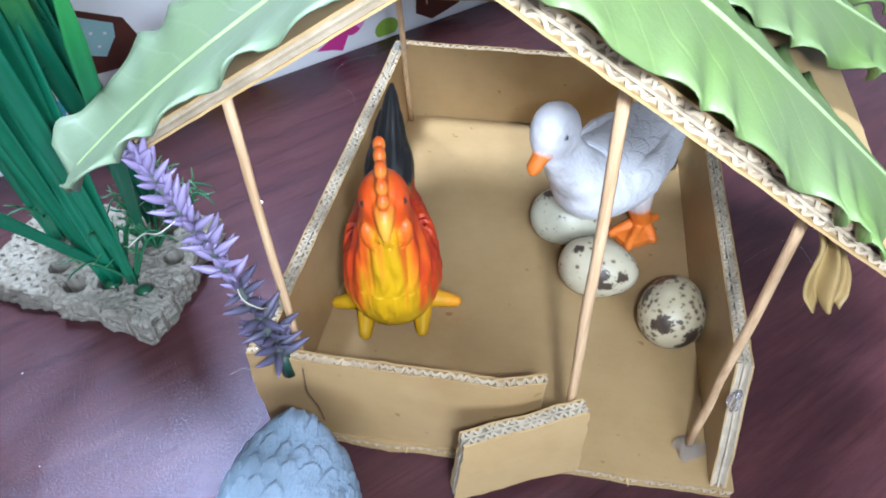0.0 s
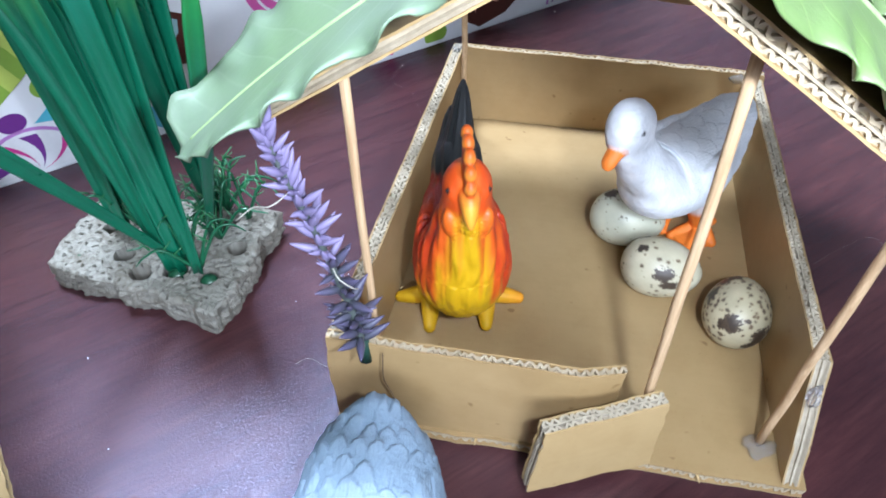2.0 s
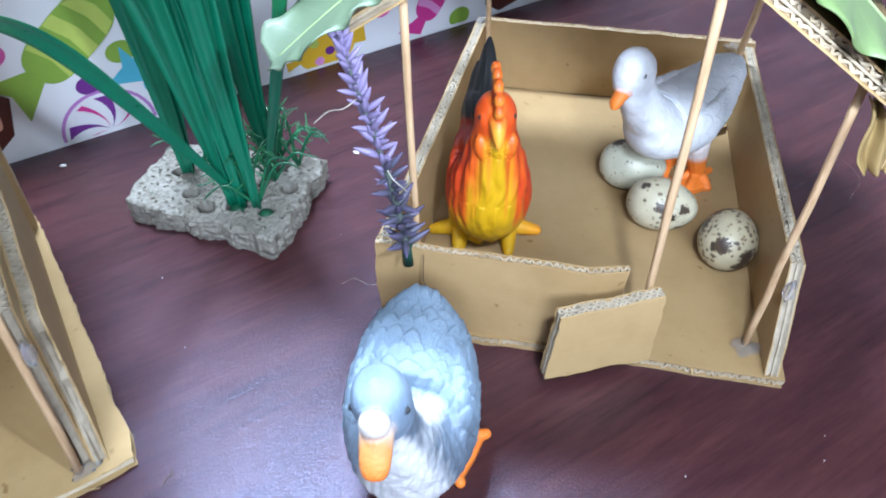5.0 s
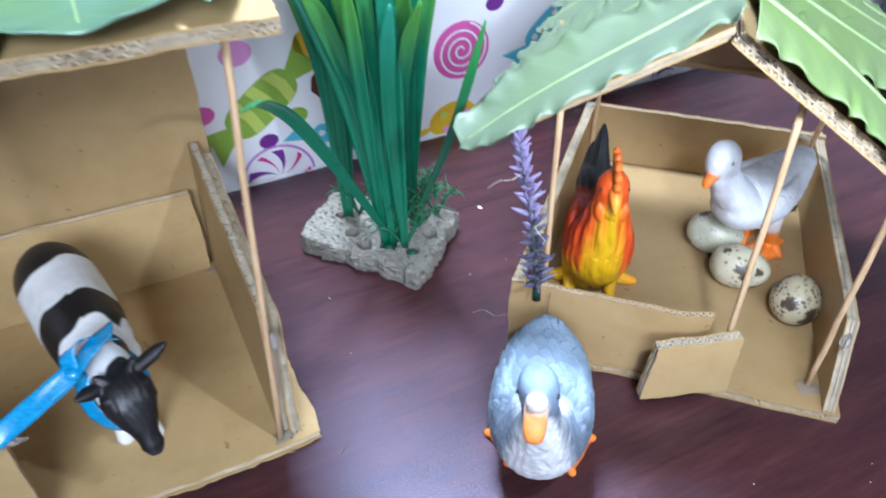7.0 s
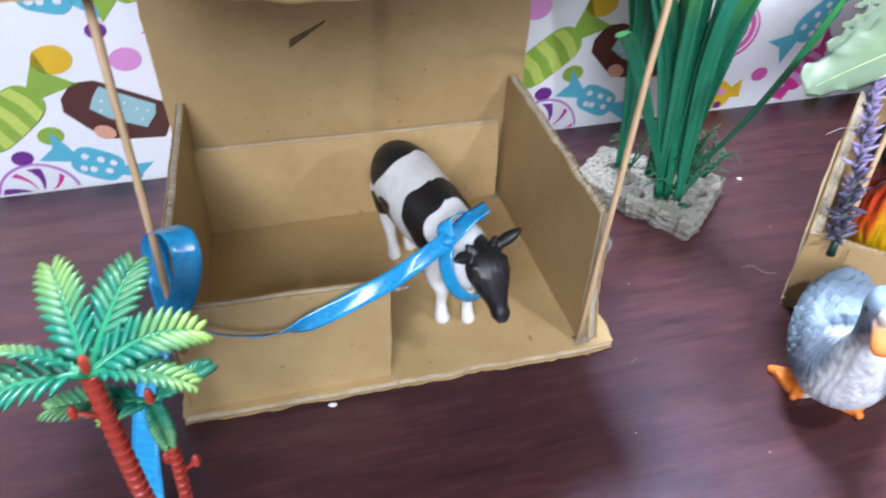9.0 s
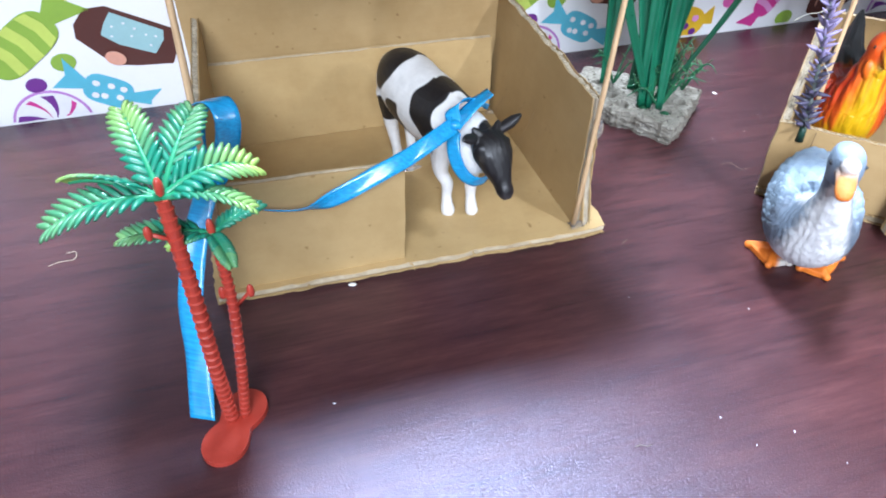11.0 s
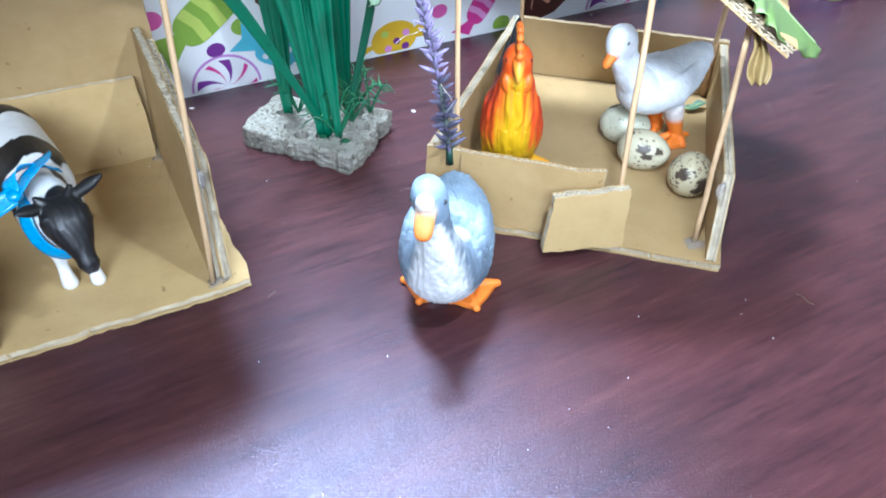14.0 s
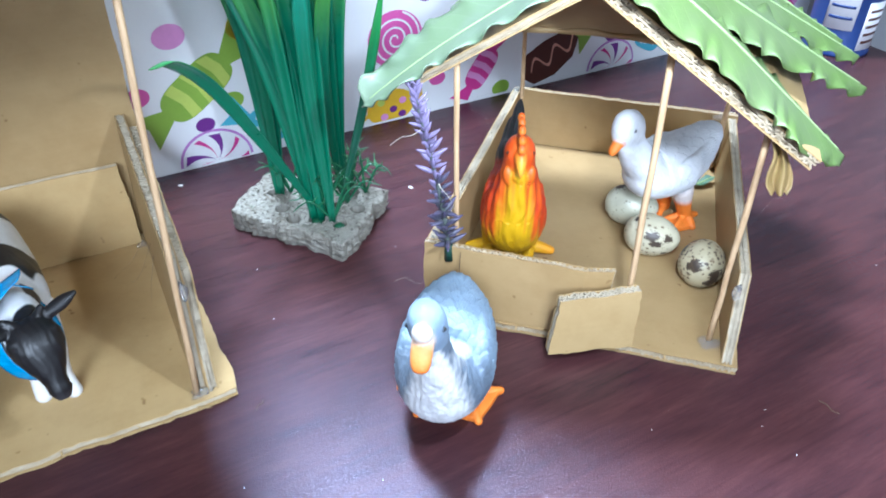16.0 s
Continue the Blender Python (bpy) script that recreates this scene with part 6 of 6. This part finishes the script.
band("bow_tail", [k0, k0 + Vector((-0.003, 0.006, 0.007)), k0 + Vector((0.005, 0.013, 0.010)), k0 + Vector((0.016, 0.018, 0.004))], [(0.7, 0.2, 0.5), (0.7, 0.2, 0.5), (0.3, -0.6, 0.6), (0.2, -0.6, 0.7)], 0.0095, ribbon, 24)
lead = [tuple(k0)] + [tuple(SHED @ Vector(q)) for q in ((0.1360, 0.0050, 0.0870), (0.1190, -0.0030, 0.0835), (0.1000, -0.0070, 0.0780), (0.0780, -0.0080, 0.0690), (0.0580, -0.0085, 0.0645), (0.0360, -0.0090, 0.0690), (0.0190, -0.0120, 0.0810))]
band("lead", lead, [(-0.47, 0.50, 0.74), (-0.47, 0.50, 0.74), (-0.47, 0.50, 0.74), (-0.42, 0.42, 0.80), (-0.25, 0.15, 0.95), (0.36, -0.65, 0.67), (0.36, -0.65, 0.67), (0.2, -0.5, 0.7)], 0.0100, ribbon, 120)
loop = [SHED @ Vector(q) for q in ((0.0124, -0.0130, 0.0907), (0.0205, -0.0185, 0.1040), (0.0265, -0.0220, 0.1200), (0.0290, -0.0215, 0.1330), (0.0262, -0.0140, 0.1390), (0.0185, -0.0030, 0.1335), (0.0120, 0.0060, 0.1208), (0.0092, 0.0090, 0.1068), (0.0090, 0.0060, 0.0967), (0.0115, -0.0040, 0.0918), (0.0124, -0.0110, 0.0895))]
loop_w = [tuple(SHED.to_3x3() @ Vector(q)) for q in ((1, 0.1, -0.5), (1, 0.1, -0.45), (1, 0.1, -0.2), (1, 0.1, -0.05), (1, 0.2, 0.0), (1, 0.3, 0.0), (1, 0.1, -0.2), (1, 0.0, -0.4), (1, 0.0, -0.4), (1, 0.0, -0.3), (1, 0.0, -0.3))]
band("loop", loop, loop_w, 0.0120, ribbon, 70)
h0 = SHED @ Vector((0.0128, -0.0145, 0.0935))
band("hanging_end", [h0, h0 + Vector((-0.002, -0.016, -0.018)), h0 + Vector((-0.001, -0.036, -0.046)), h0 + Vector((0.006, -0.052, -0.072)), Vector((-0.3590, -0.050, 0.0010))],
     [(1, 0.3, 0.2), (1, 0.35, 0.2), (1, 0.2, 0.1), (1, 0.1, 0), (1, 0.1, 0)], 0.0135, ribbon, 60)

# ---- tin at the far corner, crumbs, threads, scraps ----
tin = thing("tin_can", "blue tin with white label at the wall corner", "tin", WALL @ pose(0.368, -0.074, 0, 0, 0, -50))
prof = [(0.0, 0.0), (0.0345, 0.0), (0.0352, 0.002), (0.0340, 0.004), (0.0340, 0.110), (0.0352, 0.112), (0.0345, 0.115), (0.0, 0.113)]
tv = [(max(r, 1e-4) * math.cos(w), max(r, 1e-4) * math.sin(w), z) for r, z in prof for w in np.arange(36) * math.pi / 18]
part("body", Build().add(tv, ring_faces(len(prof), 36)).mesh("body", INK["blue"]), tin)
for a0, a1, z0, z1 in ((-0.85, 0.05, 0.030, 0.105), (0.35, 1.15, 0.008, 0.060)):
    g = [[(0.0344 * math.cos(w), 0.0344 * math.sin(w), z) for z in (z0, z1)] for w in np.linspace(a0 - 1.4, a1 - 1.4, 12)]
    lab = part("label", Build().add(*sheet(g, 0.0004)).mesh("label", INK["white"]), tin, "white printed label")
    for k in range(5):
        zz = z0 + (z1 - z0) * (0.15 + 0.16 * k)
        g = [[(0.0348 * math.cos(w), 0.0348 * math.sin(w), z) for z in (zz, zz + 0.003)] for w in np.linspace(a0 - 1.3, a1 - 1.5, 8)]
        part("print_bar", Build().add(*sheet(g, 0.0002)).mesh("print_bar", INK["blue" if z1 > 0.08 else "brown"]), lab)

spots = [(-0.285, 0.369, 0.0022), (-0.097, 0.378, 0.0022), (-0.320, 0.064, 0.0026), (-0.103, 0.020, 0.0012), (-0.084, 0.106, 0.0011), (-0.067, 0.0205, 0.0015), (-0.073, -0.026, 0.0024), (-0.086, 0.007, 0.0009), (-0.008, 0.051, 0.0009),
         (0.014, 0.077, 0.0008), (0.047, 0.100, 0.0011), (-0.044, 0.008, 0.0008), (-0.011, 0.003, 0.0012), (-0.298, -0.023, 0.0018), (0.059, 0.147, 0.0009), (0.033, 0.067, 0.0009), (0.133, 0.135, 0.0011), (-0.194, 0.268, 0.0010), (0.120, 0.153, 0.0008),
         (-0.154, 0.097, 0.0009), (0.072, 0.600, 0.0018), (0.090, 0.590, 0.0010), (0.125, 0.165, 0.0008), (-0.17, 0.22, 0.0008), (0.24, 0.30, 0.0008), (-0.100, 0.300, 0.0008), (-0.075, 0.318, 0.0009), (-0.062, 0.350, 0.0008)]
for i, (x, y, r) in enumerate(spots):
    r *= 0.72 if r > 0.002 else 0.30
    v, f = ball((0, 0, 0), (r * 1.5, r * 0.8, r * 0.5), 8, 5)
    thing("crumb", "tiny white crumb lying on the table", "crumb", pose(x, y, r * 0.45, 0, 0, rng.uniform(0, 180)), "crumbs on the table", data=Build().add(v, f).mesh("crumb", CRUMB))
thread = [(-0.0960, 0.2610, 0.0008), (-0.0890, 0.2625, 0.0030), (-0.0810, 0.2590, 0.0012), (-0.0740, 0.2610, 0.0020)]
thing("thread", "loose white thread on the table by the hen house", "thread", data=Build().add(*tube(spline(thread, 20), 0.00007, 5)).mesh("thread", FLUTE_GREY))
for x, y, yaw, ln in ((-0.1405, -0.008, 20, 0.0042), (0.161, 0.1685, -50, 0.0060), (-0.160, 0.150, 70, 0.0035)):
    fib = [(-ln, 0, 0.0004), (-ln * 0.3, ln * 0.12, 0.0007), (ln * 0.4, -ln * 0.1, 0.0005), (ln, ln * 0.1, 0.0004)]
    thing("fibre", "short brown fibre lying on the table", "fibre", pose(x, y, 0, 0, 0, yaw), "fibres on the table", data=Build().add(*tube(spline(fib, 12), 0.00022, 5)).mesh("fibre", TORN))
curl = [(-0.512, 0.030, 0.0006), (-0.506, 0.034, 0.0022), (-0.500, 0.040, 0.0010), (-0.503, 0.046, 0.0016), (-0.509, 0.044, 0.0006)]
thing("thread", "curled pale thread on the table by the shed", "thread", data=Build().add(*tube(spline(curl, 24), 0.00025, 5)).mesh("thread", FLUTE_GREY))
coop_front = pose(-0.073, 0.230, 0, 0, 0, -12)
hair = [coop_front @ Vector(q) for q in ((0.0236, -0.0016, 0.0580), (0.0232, -0.0024, 0.0440), (0.0245, -0.0022, 0.0375), (0.0262, -0.0022, 0.0320), (0.0272, -0.0024, 0.0230))]
thing("thread", "thin dark thread hanging down the cardboard front wall", "thread", data=Build().add(*tube(spline(hair, 24), 0.00026, 5)).mesh("thread", TORN))
for pts, lab in (((( 0.1915, 0.0795, 0.054), (0.1930, 0.0700, 0.072), (0.1970, 0.0610, 0.088), (0.1990, 0.0400, 0.094), (0.1900, 0.0200, 0.098)), "right"),
                 (((0.0235, 0.2260, 0.054), (-0.0100, 0.2000, 0.060), (-0.0183, 0.1922, 0.050), (-0.0045, 0.1800, 0.052), (0.0080, 0.1500, 0.054)), "left")):
    part("glue_hair", Build().add(*tube(spline(pts, 40), 0.00004, 5)).mesh("glue_hair", GLUE), coop)
for x, y, z, yaw in ((0.078, 0.372, 0.030, 200), (0.128, 0.386, 0.008, 20)):
    scrap = thing("leaf_scrap", "small dark green leaf scrap behind the white duck", "leaf", pose(x, y, z, 0, -50 if z > 0.02 else 0, yaw))
    leaf("leaf", 0.020, 0.008, LEAF_DEEP, pose(0, 0, 0), scrap, 400 + yaw, waves=2, lift=0.001)
